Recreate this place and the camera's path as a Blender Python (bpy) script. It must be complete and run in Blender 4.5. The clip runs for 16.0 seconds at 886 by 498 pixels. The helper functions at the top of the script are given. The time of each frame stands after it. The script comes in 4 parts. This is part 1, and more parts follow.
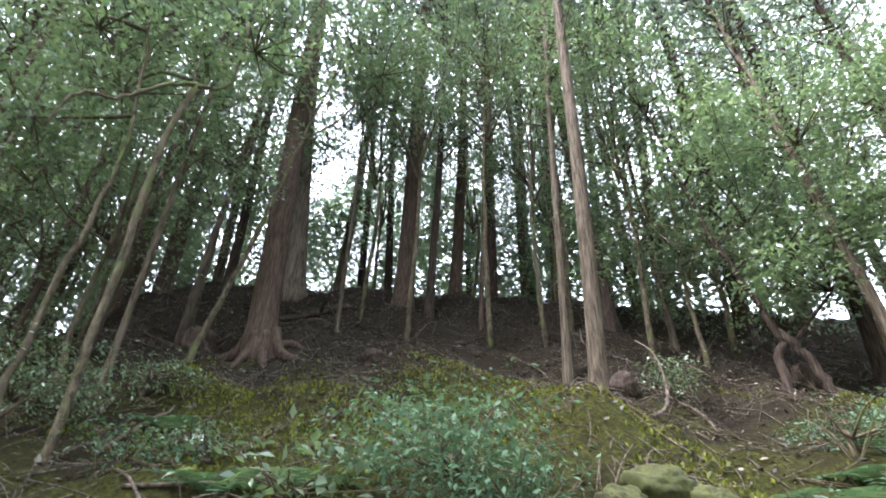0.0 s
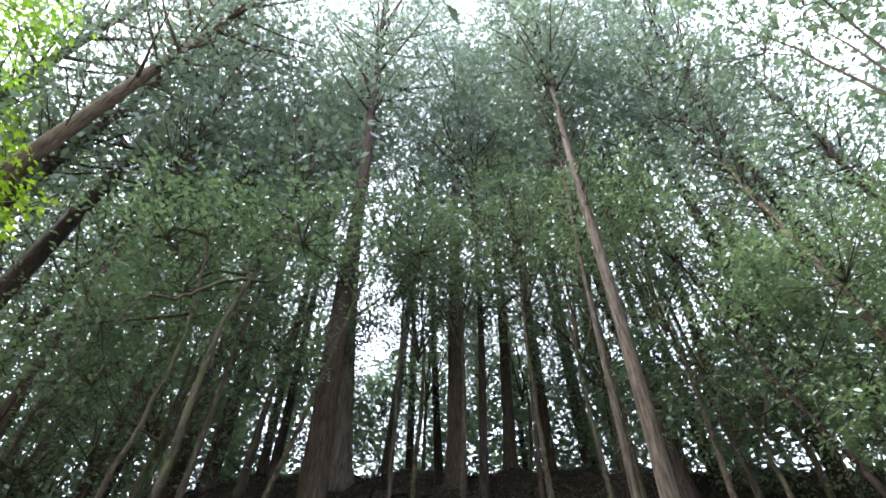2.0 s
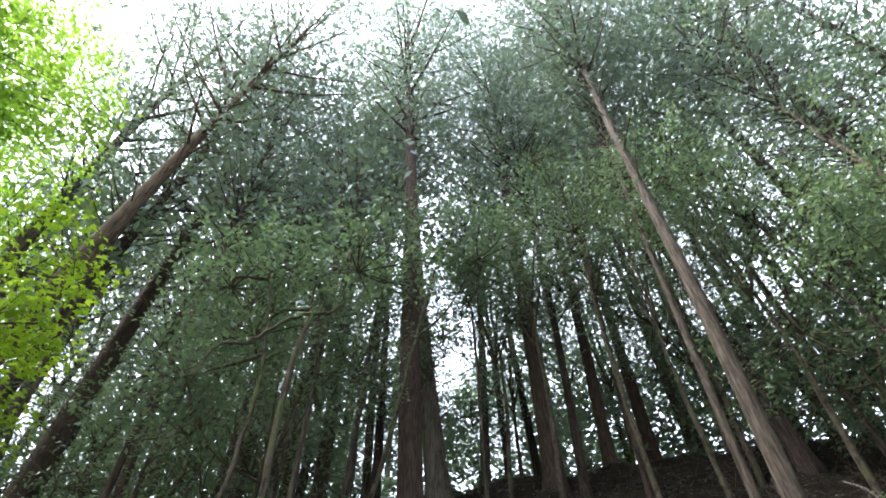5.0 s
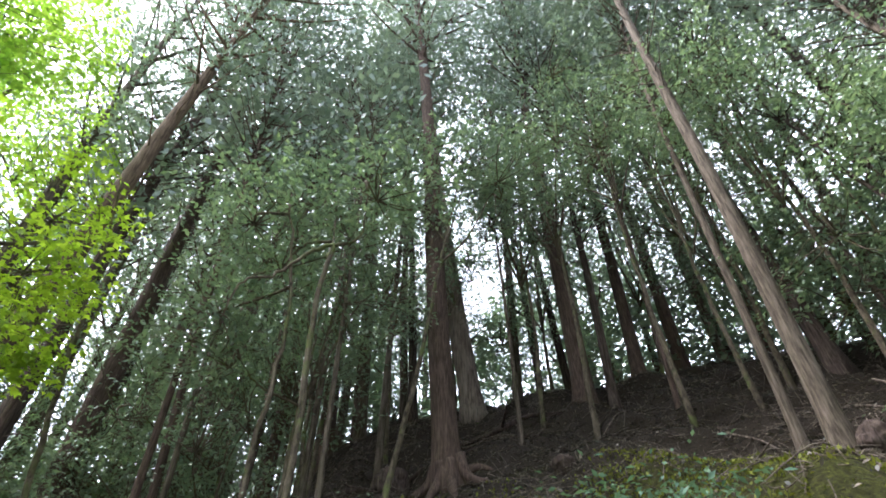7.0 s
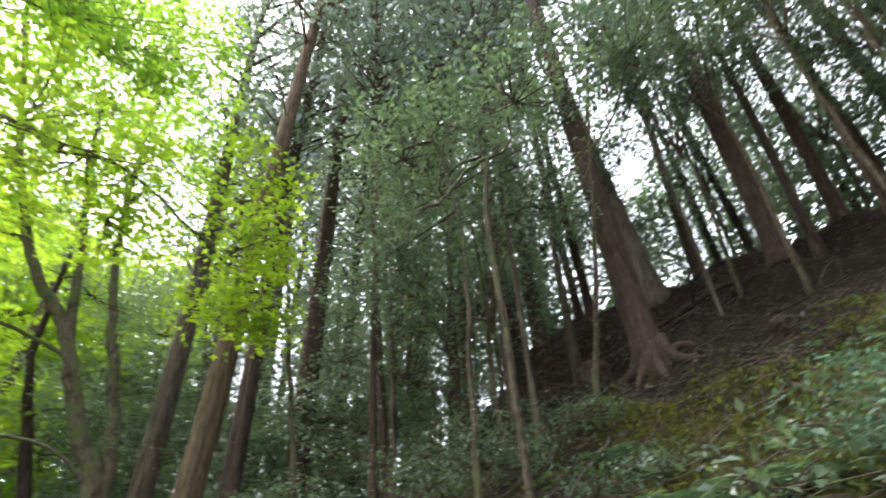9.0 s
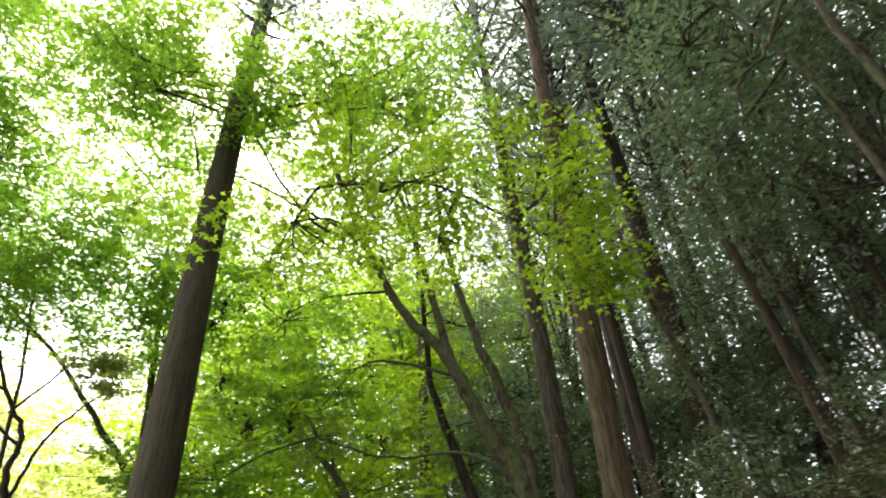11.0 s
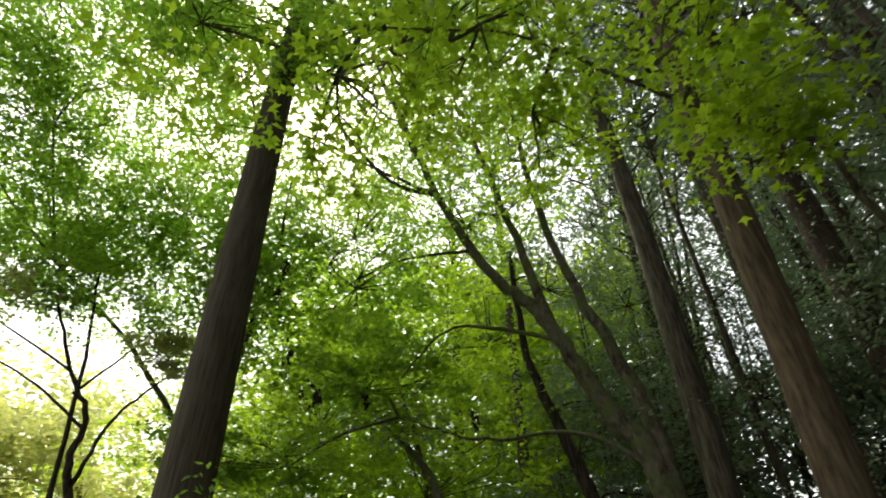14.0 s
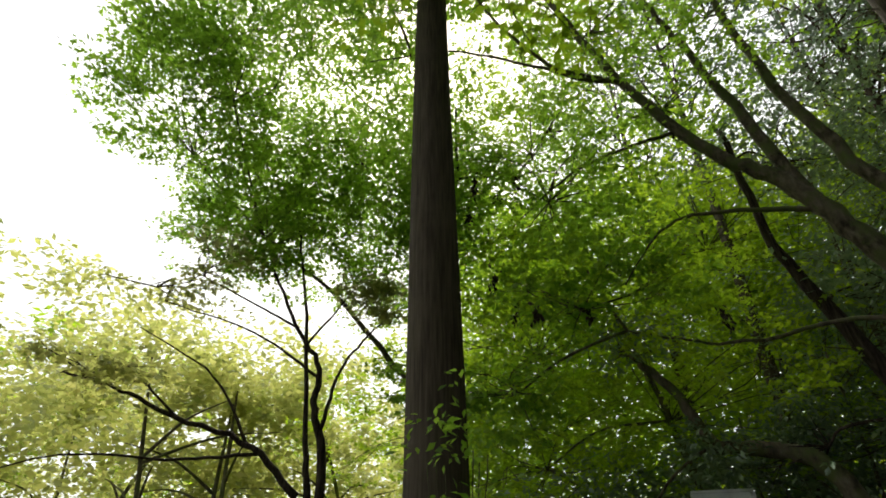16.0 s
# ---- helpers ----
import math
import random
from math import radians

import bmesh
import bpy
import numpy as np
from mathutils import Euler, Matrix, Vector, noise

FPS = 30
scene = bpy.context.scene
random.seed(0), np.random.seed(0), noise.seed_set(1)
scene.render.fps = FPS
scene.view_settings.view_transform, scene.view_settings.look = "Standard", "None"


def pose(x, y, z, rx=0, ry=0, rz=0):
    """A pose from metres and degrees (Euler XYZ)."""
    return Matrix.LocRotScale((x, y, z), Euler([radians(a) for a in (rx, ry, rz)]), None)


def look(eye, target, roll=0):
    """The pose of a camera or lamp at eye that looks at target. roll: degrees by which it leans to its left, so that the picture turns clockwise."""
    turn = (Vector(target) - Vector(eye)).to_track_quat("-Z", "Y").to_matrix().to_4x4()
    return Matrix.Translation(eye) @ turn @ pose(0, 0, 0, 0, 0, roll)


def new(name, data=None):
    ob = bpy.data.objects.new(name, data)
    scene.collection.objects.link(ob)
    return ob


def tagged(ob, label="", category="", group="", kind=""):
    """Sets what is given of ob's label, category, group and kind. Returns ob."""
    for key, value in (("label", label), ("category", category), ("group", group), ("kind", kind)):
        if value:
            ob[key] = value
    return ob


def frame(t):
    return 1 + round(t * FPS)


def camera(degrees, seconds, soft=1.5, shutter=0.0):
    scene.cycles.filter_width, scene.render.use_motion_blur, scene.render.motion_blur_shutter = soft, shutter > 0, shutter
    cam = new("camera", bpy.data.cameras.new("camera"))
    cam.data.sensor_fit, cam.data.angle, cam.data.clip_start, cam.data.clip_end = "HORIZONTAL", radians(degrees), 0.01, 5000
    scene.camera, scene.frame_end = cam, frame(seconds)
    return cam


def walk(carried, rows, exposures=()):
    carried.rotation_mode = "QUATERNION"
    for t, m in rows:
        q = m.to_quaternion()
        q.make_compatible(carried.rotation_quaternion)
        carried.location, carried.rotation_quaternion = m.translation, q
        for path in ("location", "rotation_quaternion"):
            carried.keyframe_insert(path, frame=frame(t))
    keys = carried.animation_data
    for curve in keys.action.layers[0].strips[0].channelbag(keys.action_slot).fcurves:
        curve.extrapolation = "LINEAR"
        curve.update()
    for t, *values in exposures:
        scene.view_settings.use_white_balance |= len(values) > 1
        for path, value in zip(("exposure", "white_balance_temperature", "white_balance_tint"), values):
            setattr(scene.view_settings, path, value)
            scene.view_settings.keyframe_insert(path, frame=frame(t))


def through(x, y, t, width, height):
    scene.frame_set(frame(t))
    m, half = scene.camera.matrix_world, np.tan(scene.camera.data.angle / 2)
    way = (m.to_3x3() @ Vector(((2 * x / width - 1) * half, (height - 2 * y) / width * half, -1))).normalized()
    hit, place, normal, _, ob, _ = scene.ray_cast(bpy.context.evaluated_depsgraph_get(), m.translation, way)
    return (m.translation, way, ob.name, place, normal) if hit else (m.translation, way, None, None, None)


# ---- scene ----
cam = camera(78.4, 16.0, soft=1.7, shutter=0.4)
PATH = [
    (0.0, pose(0.000, 0.000, 1.5, 122.83, -1.71, -2.19)),
    (0.5, pose(-0.020, -0.060, 1.5, 126.73, -1.39, 0.13)),
    (1.0, pose(-0.018, -0.096, 1.5, 133.01, -1.19, 2.24)),
    (1.5, pose(-0.014, -0.090, 1.5, 137.63, -0.96, 3.58)),
    (2.0, pose(-0.012, -0.075, 1.5, 140.19, -0.93, 4.21)),
    (2.5, pose(-0.001, -0.061, 1.5, 141.95, -0.97, 4.68)),
    (3.0, pose(0.030, -0.047, 1.5, 142.90, -0.99, 5.53)),
    (5.5, pose(0.281, 0.103, 1.5, 139.68, 0.29, 18.98)),
    (6.0, pose(0.301, 0.150, 1.5, 137.20, 0.44, 20.13)),
    (6.5, pose(0.325, 0.154, 1.5, 135.22, 0.50, 20.68)),
    (7.0, pose(0.326, 0.170, 1.5, 133.63, 0.47, 21.22)),
    (7.5, pose(0.274, 0.146, 1.5, 131.31, 0.50, 22.37)),
    (8.0, pose(0.111, 0.104, 1.5, 129.63, 0.32, 24.15)),
    (8.5, pose(-0.067, 0.055, 1.5, 127.74, 0.97, 29.72)),
    (9.0, pose(-0.203, 0.059, 1.5, 125.14, 2.63, 40.56)),
    (9.5, pose(-0.249, 0.054, 1.5, 124.68, 4.17, 52.83)),
    (10.0, pose(-0.359, 0.035, 1.5, 124.59, 4.82, 64.25)),
    (12.5, pose(-2.645, 0.563, 1.5, 128.45, 2.39, 85.55)),
    (13.0, pose(-2.937, 0.671, 1.5, 128.46, 2.42, 85.85)),
    (13.5, pose(-3.159, 0.580, 1.5, 128.48, 2.25, 86.34)),
    (14.0, pose(-3.440, 0.347, 1.5, 128.21, 1.95, 87.74)),
    (14.5, pose(-3.769, 0.218, 1.5, 127.07, 1.65, 93.55)),
    (15.0, pose(-4.070, 0.090, 1.5, 125.63, 1.29, 102.03)),
    (15.5, pose(-4.360, -0.198, 1.5, 124.69, 0.73, 106.70)),
    (16.0, pose(-4.620, -0.449, 1.5, 123.75, 0.74, 107.55)),
]
EXPOSE = [(0.0, 3.9, 6000, 19), (3.0, 2.95, 5850, 18), (5.5, 3.2, 5950, 18), (8.5, 3.6, 6200, 19), (10.0, 3.15, 6600, 15), (12.5, 2.6, 6900, 10), (16.0, 1.4, 6950, 9)]
walk(cam, PATH, EXPOSE)

# ---- world and light: bright overcast day ----
SUN_EL, SUN_AZ = 54.0, 245.0
world = bpy.data.worlds.new("overcast_sky")
scene.world = world
world.use_nodes = True
wt = world.node_tree
wt.nodes.clear()
w_out = wt.nodes.new("ShaderNodeOutputWorld")
w_bg = wt.nodes.new("ShaderNodeBackground")
w_sky = wt.nodes.new("ShaderNodeTexSky")
w_sky.sky_type = "NISHITA"
w_sky.sun_disc = False
w_sky.sun_elevation = radians(SUN_EL)
w_sky.sun_rotation = radians(SUN_AZ)
w_sky.dust_density = 6.0
w_sky.air_density = 1.2
w_mix = wt.nodes.new("ShaderNodeMix")
w_mix.data_type = "RGBA"
w_mix.inputs["Factor"].default_value = 0.8
w_mix.inputs["B"].default_value = (6.2, 6.6, 6.9, 1)
wt.links.new(w_sky.outputs["Color"], w_mix.inputs["A"])
wt.links.new(w_mix.outputs["Result"], w_bg.inputs["Color"])
w_bg.inputs["Strength"].default_value = 0.085
wt.links.new(w_bg.outputs["Background"], w_out.inputs["Surface"])
sun = new("sun", bpy.data.lights.new("sun", "SUN"))
sun.data.energy = 1.5
sun.data.angle = radians(25)
sun.data.color = (1.0, 0.96, 0.9)
sa, se = radians(SUN_AZ), radians(SUN_EL)
sun.matrix_world = look((0, 0, 60), (-math.sin(sa) * math.cos(se), -math.cos(sa) * math.cos(se), 60 - math.sin(se)))


# ---- materials ----
def nodes_of(name):
    m = bpy.data.materials.new(name)
    m.use_nodes = True
    m.node_tree.nodes.clear()
    return m, m.node_tree.nodes, m.node_tree.links


def ramp(N, stops):
    r = N.new("ShaderNodeValToRGB")
    while len(r.color_ramp.elements) < len(stops):
        r.color_ramp.elements.new(0.5)
    for e, (p, c) in zip(r.color_ramp.elements, stops):
        e.position, e.color = p, (*c, 1)
    return r


def noise_node(N, L, src, scale, detail=4.0, rough=0.6):
    n = N.new("ShaderNodeTexNoise")
    n.inputs["Scale"].default_value = scale
    n.inputs["Detail"].default_value = detail
    n.inputs["Roughness"].default_value = rough
    L.new(src, n.inputs["Vector"])
    return n


def mixed(N, L, fac, a, b, blend="MIX"):
    x = N.new("ShaderNodeMix")
    x.data_type, x.blend_type = "RGBA", blend
    for sock, v in (("Factor", fac), ("A", a), ("B", b)):
        if isinstance(v, (int, float)):
            x.inputs[sock].default_value = v
        elif isinstance(v, tuple):
            x.inputs[sock].default_value = (*v, 1)
        else:
            L.new(v, x.inputs[sock])
    return x.outputs["Result"]


def leaf_material(name, dark, mid, light, through, gloss=0.12, rough=0.45, glow=(1.3, 1.28, 0.75)):
    """Thin leaf: diffuse, light passing through, a little sheen; each leaf has its own tint."""
    m, N, L = nodes_of(name)
    out = N.new("ShaderNodeOutputMaterial")
    geo = N.new("ShaderNodeNewGeometry")
    tc = N.new("ShaderNodeTexCoord")
    big = noise_node(N, L, tc.outputs["Object"], 0.55, 2)
    add = N.new("ShaderNodeMath")
    add.operation = "MULTIPLY_ADD"
    add.inputs[1].default_value = 0.55
    L.new(geo.outputs["Random Per Island"], add.inputs[0])
    sub = N.new("ShaderNodeMath")
    sub.operation = "MULTIPLY"
    sub.inputs[1].default_value = 0.5
    L.new(big.outputs["Fac"], sub.inputs[0])
    L.new(sub.outputs[0], add.inputs[2])
    r = ramp(N, [(0.08, dark), (0.5, mid), (0.92, light)])
    L.new(add.outputs[0], r.inputs["Fac"])
    d = N.new("ShaderNodeBsdfDiffuse")
    t = N.new("ShaderNodeBsdfTranslucent")
    g = N.new("ShaderNodeBsdfGlossy")
    g.inputs["Roughness"].default_value = rough
    g.inputs["Color"].default_value = (0.8, 0.9, 0.9, 1)
    L.new(r.outputs["Color"], d.inputs["Color"])
    warm = mixed(N, L, 1.0, r.outputs["Color"], glow, "MULTIPLY")
    L.new(warm, t.inputs["Color"])
    a = N.new("ShaderNodeMixShader")
    a.inputs["Fac"].default_value = through
    L.new(d.outputs[0], a.inputs[1])
    L.new(t.outputs[0], a.inputs[2])
    b = N.new("ShaderNodeMixShader")
    b.inputs["Fac"].default_value = gloss
    L.new(a.outputs[0], b.inputs[1])
    L.new(g.outputs[0], b.inputs[2])
    L.new(b.outputs[0], out.inputs["Surface"])
    return m


def bark_material(name, dark, mid, pale, stretch=0.1, scale=24.0, moss=0.0, relief=0.5, patch=0.5):
    """Fibrous bark: long vertical strips, paler peeled patches, lichen."""
    m, N, L = nodes_of(name)
    out = N.new("ShaderNodeOutputMaterial")
    bs = N.new("ShaderNodeBsdfPrincipled")
    tc = N.new("ShaderNodeTexCoord")
    mp = N.new("ShaderNodeMapping")
    mp.inputs["Scale"].default_value = (1, 1, stretch)
    L.new(tc.outputs["Object"], mp.inputs["Vector"])
    strips = noise_node(N, L, mp.outputs["Vector"], scale, 6, 0.65)
    fine = noise_node(N, L, mp.outputs["Vector"], scale * 4, 3, 0.6)
    patches = noise_node(N, L, tc.outputs["Object"], 1.3, 4, 0.6)
    r = ramp(N, [(0.36, dark), (0.5, mid), (0.68, pale)])
    L.new(strips.outputs["Fac"], r.inputs["Fac"])
    pr = ramp(N, [(patch - 0.08, (0, 0, 0)), (patch + 0.14, (1, 1, 1))])
    L.new(patches.outputs["Fac"], pr.inputs["Fac"])
    half = N.new("ShaderNodeMath")
    half.operation = "MULTIPLY"
    half.inputs[1].default_value = 0.55
    L.new(pr.outputs["Color"], half.inputs[0])
    col = mixed(N, L, half.outputs[0], r.outputs["Color"], pale)
    if moss:
        mn = noise_node(N, L, tc.outputs["Object"], 2.7, 5, 0.65)
        mr = ramp(N, [(0.62 - moss * 0.3, (0, 0, 0)), (0.72 - moss * 0.2, (1, 1, 1))])
        L.new(mn.outputs["Fac"], mr.inputs["Fac"])
        col = mixed(N, L, mr.outputs["Color"], col, (0.10, 0.12, 0.045))
    L.new(col, bs.inputs["Base Color"])
    bs.inputs["Roughness"].default_value = 0.9
    bs.inputs["Specular IOR Level"].default_value = 0.2
    h = mixed(N, L, 0.35, strips.outputs["Fac"], fine.outputs["Fac"])
    bp = N.new("ShaderNodeBump")
    bp.inputs["Strength"].default_value = relief
    bp.inputs["Distance"].default_value = 0.03
    L.new(h, bp.inputs["Height"])
    L.new(bp.outputs["Normal"], bs.inputs["Normal"])
    L.new(bs.outputs[0], out.inputs["Surface"])
    return m


def soil_material():
    m, N, L = nodes_of("forest_soil")
    out = N.new("ShaderNodeOutputMaterial")
    bs = N.new("ShaderNodeBsdfPrincipled")
    tc = N.new("ShaderNodeTexCoord")
    o = tc.outputs["Object"]
    litter = noise_node(N, L, o, 30, 8, 0.82)
    r = ramp(N, [(0.34, (0.008, 0.006, 0.004)), (0.48, (0.026, 0.02, 0.014)), (0.62, (0.052, 0.041, 0.03)), (0.78, (0.14, 0.115, 0.09))])
    L.new(litter.outputs["Fac"], r.inputs["Fac"])
    mz = noise_node(N, L, o, 0.6, 8, 0.7)
    sep = N.new("ShaderNodeSeparateXYZ")
    L.new(o, sep.inputs[0])
    # moss keeps to the damp lower bank
    band = N.new("ShaderNodeMapRange")
    band.inputs["From Min"].default_value = 5.4
    band.inputs["From Max"].default_value = 9.8
    band.inputs["To Min"].default_value = 0.12
    band.inputs["To Max"].default_value = -0.22
    L.new(sep.outputs["Y"], band.inputs["Value"])
    ad = N.new("ShaderNodeMath")
    L.new(mz.outputs["Fac"], ad.inputs[0])
    L.new(band.outputs[0], ad.inputs[1])
    mr = ramp(N, [(0.44, (0, 0, 0)), (0.62, (1, 1, 1))])
    # the trodden path stays bare
    bare = N.new("ShaderNodeMapRange")
    bare.inputs["From Min"].default_value = 1.0
    bare.inputs["From Max"].default_value = 2.4
    bare.inputs["To Min"].default_value = -0.35
    bare.inputs["To Max"].default_value = 0.0
    L.new(sep.outputs["Y"], bare.inputs["Value"])
    ad2 = N.new("ShaderNodeMath")
    L.new(ad.outputs[0], ad2.inputs[0])
    L.new(bare.outputs[0], ad2.inputs[1])
    L.new(ad2.outputs[0], mr.inputs["Fac"])
    mc = noise_node(N, L, o, 16, 7, 0.78)
    mcol = ramp(N, [(0.34, (0.012, 0.013, 0.006)), (0.5, (0.045, 0.048, 0.012)), (0.68, (0.12, 0.125, 0.022))])
    L.new(mc.outputs["Fac"], mcol.inputs["Fac"])
    col = mixed(N, L, mr.outputs["Color"], r.outputs["Color"], mcol.outputs["Color"])
    L.new(col, bs.inputs["Base Color"])
    bs.inputs["Roughness"].default_value = 0.95
    bs.inputs["Specular IOR Level"].default_value = 0.15
    bp = N.new("ShaderNodeBump")
    bp.inputs["Strength"].default_value = 1.0
    bp.inputs["Distance"].default_value = 0.05
    L.new(litter.outputs["Fac"], bp.inputs["Height"])
    L.new(bp.outputs["Normal"], bs.inputs["Normal"])
    L.new(bs.outputs[0], out.inputs["Surface"])
    return m


def plain_material(name, dark, pale, scale=6.0, rough=0.85, metal=0.0):
    m, N, L = nodes_of(name)
    out = N.new("ShaderNodeOutputMaterial")
    bs = N.new("ShaderNodeBsdfPrincipled")
    tc = N.new("ShaderNodeTexCoord")
    n = noise_node(N, L, tc.outputs["Object"], scale, 6, 0.65)
    r = ramp(N, [(0.3, dark), (0.7, pale)])
    L.new(n.outputs["Fac"], r.inputs["Fac"])
    L.new(r.outputs["Color"], bs.inputs["Base Color"])
    bs.inputs["Roughness"].default_value = rough
    bs.inputs["Metallic"].default_value = metal
    bp = N.new("ShaderNodeBump")
    bp.inputs["Strength"].default_value = 0.5
    bp.inputs["Distance"].default_value = 0.03
    L.new(n.outputs["Fac"], bp.inputs["Height"])
    L.new(bp.outputs["Normal"], bs.inputs["Normal"])
    L.new(bs.outputs[0], out.inputs["Surface"])
    return m


BARK_RED = bark_material("cedar_bark_red", (0.036, 0.025, 0.019), (0.07, 0.048, 0.037), (0.115, 0.083, 0.066), scale=34.0, patch=0.66, relief=0.4)
BARK_PALE = bark_material("cedar_bark_pale", (0.034, 0.027, 0.02), (0.086, 0.069, 0.052), (0.16, 0.133, 0.105), patch=0.64)
BARK_ORANGE = bark_material("cedar_bark_orange", (0.045, 0.031, 0.02), (0.1, 0.07, 0.045), (0.17, 0.125, 0.082), patch=0.66, relief=0.35)
BARK_DARK = bark_material("cedar_bark_dark", (0.018, 0.013, 0.011), (0.05, 0.036, 0.03), (0.10, 0.078, 0.064), patch=0.66)
BARK_GREY = bark_material("cedar_bark_grey", (0.07, 0.056, 0.044), (0.15, 0.122, 0.097), (0.24, 0.203, 0.165), patch=0.6, relief=0.35)
BARK_SMOOTH = bark_material("cedar_bark_smooth", (0.05, 0.038, 0.028), (0.08, 0.062, 0.045), (0.115, 0.093, 0.068), stretch=0.05, scale=34.0, patch=0.6, relief=0.2)
BARK_BRANCH = bark_material("broadleaf_bark", (0.025, 0.02, 0.015), (0.075, 0.06, 0.042), (0.15, 0.125, 0.09), stretch=0.4, scale=20, moss=0.3)
BARK_MAPLE = bark_material("maple_bark", (0.03, 0.024, 0.017), (0.085, 0.068, 0.048), (0.18, 0.155, 0.115), stretch=0.5, scale=11, moss=0.5, relief=0.35)
# cedar and evergreen greens are greyed and blued to carry a veil of haze
LEAF_CEDAR = leaf_material("cedar_sprays_hazed", (0.046, 0.078, 0.056), (0.108, 0.15, 0.106), (0.172, 0.22, 0.152), 0.5, 0.12, 0.5, (1.15, 1.2, 0.9))
LEAF_GREEN = leaf_material("evergreen_leaves_hazed", (0.05, 0.09, 0.05), (0.116, 0.178, 0.094), (0.18, 0.236, 0.122), 0.54, 0.14, 0.42, (1.15, 1.2, 0.85))
LEAF_SHRUB = leaf_material("shrub_leaves", (0.05, 0.095, 0.066), (0.09, 0.165, 0.112), (0.135, 0.22, 0.15), 0.32, 0.02, 0.55)
LEAF_FRESH = leaf_material("fresh_maple_leaves", (0.13, 0.21, 0.02), (0.24, 0.36, 0.035), (0.36, 0.48, 0.06), 0.7, 0.04, 0.5, (1.4, 1.42, 0.7))
LEAF_MAPLE = leaf_material("maple_leaves", (0.105, 0.2, 0.03), (0.19, 0.325, 0.05), (0.29, 0.42, 0.08), 0.7, 0.04, 0.5, (1.38, 1.42, 0.75))
# turning yellow-green, with valley haze and open-sky brightness put into the paleness
LEAF_AUTUMN = leaf_material("turning_maple_leaves_hazed", (0.3, 0.36, 0.15), (0.46, 0.5, 0.23), (0.58, 0.58, 0.33), 0.55, 0.04, 0.5, (1.3, 1.25, 0.75))
LEAF_DEAD = leaf_material("fallen_leaves", (0.016, 0.013, 0.01), (0.05, 0.041, 0.031), (0.27, 0.23, 0.19), 0.15, 0.05, 0.5)
SOIL = soil_material()
MOSS_ROCK = plain_material("mossy_rock", (0.016, 0.02, 0.006), (0.075, 0.084, 0.02), 14.0)
DEADWOOD = bark_material("dead_wood", (0.03, 0.023, 0.018), (0.085, 0.069, 0.055), (0.2, 0.168, 0.136), stretch=0.5, scale=24, patch=0.6)
PALE_SHEET = plain_material("pale_painted_metal", (0.45, 0.47, 0.47), (0.75, 0.77, 0.76), 4.0, 0.5)

# ---- the lie of the land ----
PROFILE_Y = np.array([-400, -60, -22, -8, -2.5, 1.2, 1.6, 3.0, 4.2, 5.1, 7.5, 8.8, 10.0, 11.5, 12.5, 13.5, 16.0, 22.0, 60.0, 400.0])
PROFILE_Z = np.array([-6, -6, -5, -2.2, -0.1, 0.0, 0.15, 1.3, 2.0, 2.4, 4.05, 4.85, 5.8, 7.1, 8.1, 8.7, 9.3, 9.0, 5.0, 5.0])


RELIEF = []
rr0 = np.random.default_rng(8)
for f, a in ((1.1, 0.10), (2.3, 0.06), (4.7, 0.035)):
    for k in range(6):
        RELIEF.append((rr0.normal(0, f * 1.6), rr0.normal(0, f * 1.6), rr0.random() * 6.28, a / 2.4))


def ground_z(x, y):
    x, y = np.asarray(x, float), np.asarray(y, float)
    z = np.interp(y, PROFILE_Y, PROFILE_Z)
    u = x + 0.25 * (y - 8.0)
    g = np.interp(u, [-60, -20, -14, -11, -8, -5, 20, 60], [0.15, 0.25, 0.36, 0.5, 0.8, 1.0, 0.95, 0.5])
    bumps = 0.10 * np.sin(1.7 * x + 0.6 * y) * np.sin(1.3 * y - 0.4 * x) + 0.05 * np.sin(4.1 * x + 1.0) * np.sin(3.7 * y)
    wild = np.clip((y - 1.6) / 1.5, 0, 1) * np.clip((26 - y) / 6, 0, 1)
    for kx, ky, kp, ka in RELIEF:
        bumps = bumps + ka * np.sin(kx * x + ky * y + kp)
    # mossy hump with a stony nose below the peeling cedar
    hump = 0.55 * np.exp(-(((x - 1.6) / 1.0) ** 2 + ((y - 5.6) / 1.2) ** 2))
    gully = -0.2 * np.exp(-(((x - 3.9) / 1.1) ** 2 + ((y - 5.6) / 1.7) ** 2))
    return np.where(z > 0, z * g, z) + wild * (bumps + hump + gully)


def gz(x, y):
    return float(ground_z(x, y))


# ---- mesh tools ----
def link_mesh(name, verts, faces, mat, parent=None, smooth=True, label=""):
    me = bpy.data.meshes.new(name)
    me.from_pydata([tuple(v) for v in verts], [], faces)
    me.materials.append(mat)
    if smooth:
        me.polygons.foreach_set("use_smooth", [True] * len(me.polygons))
    me.update()
    ob = new(name, me)
    if parent is not None:
        ob.parent = parent
    if label:
        tagged(ob, label)
    return ob


def thing(name, label, category, group="", place=(0, 0, 0)):
    e = new(name)
    e.empty_display_size = 0.3
    e.location = place
    return tagged(e, label, category, group)


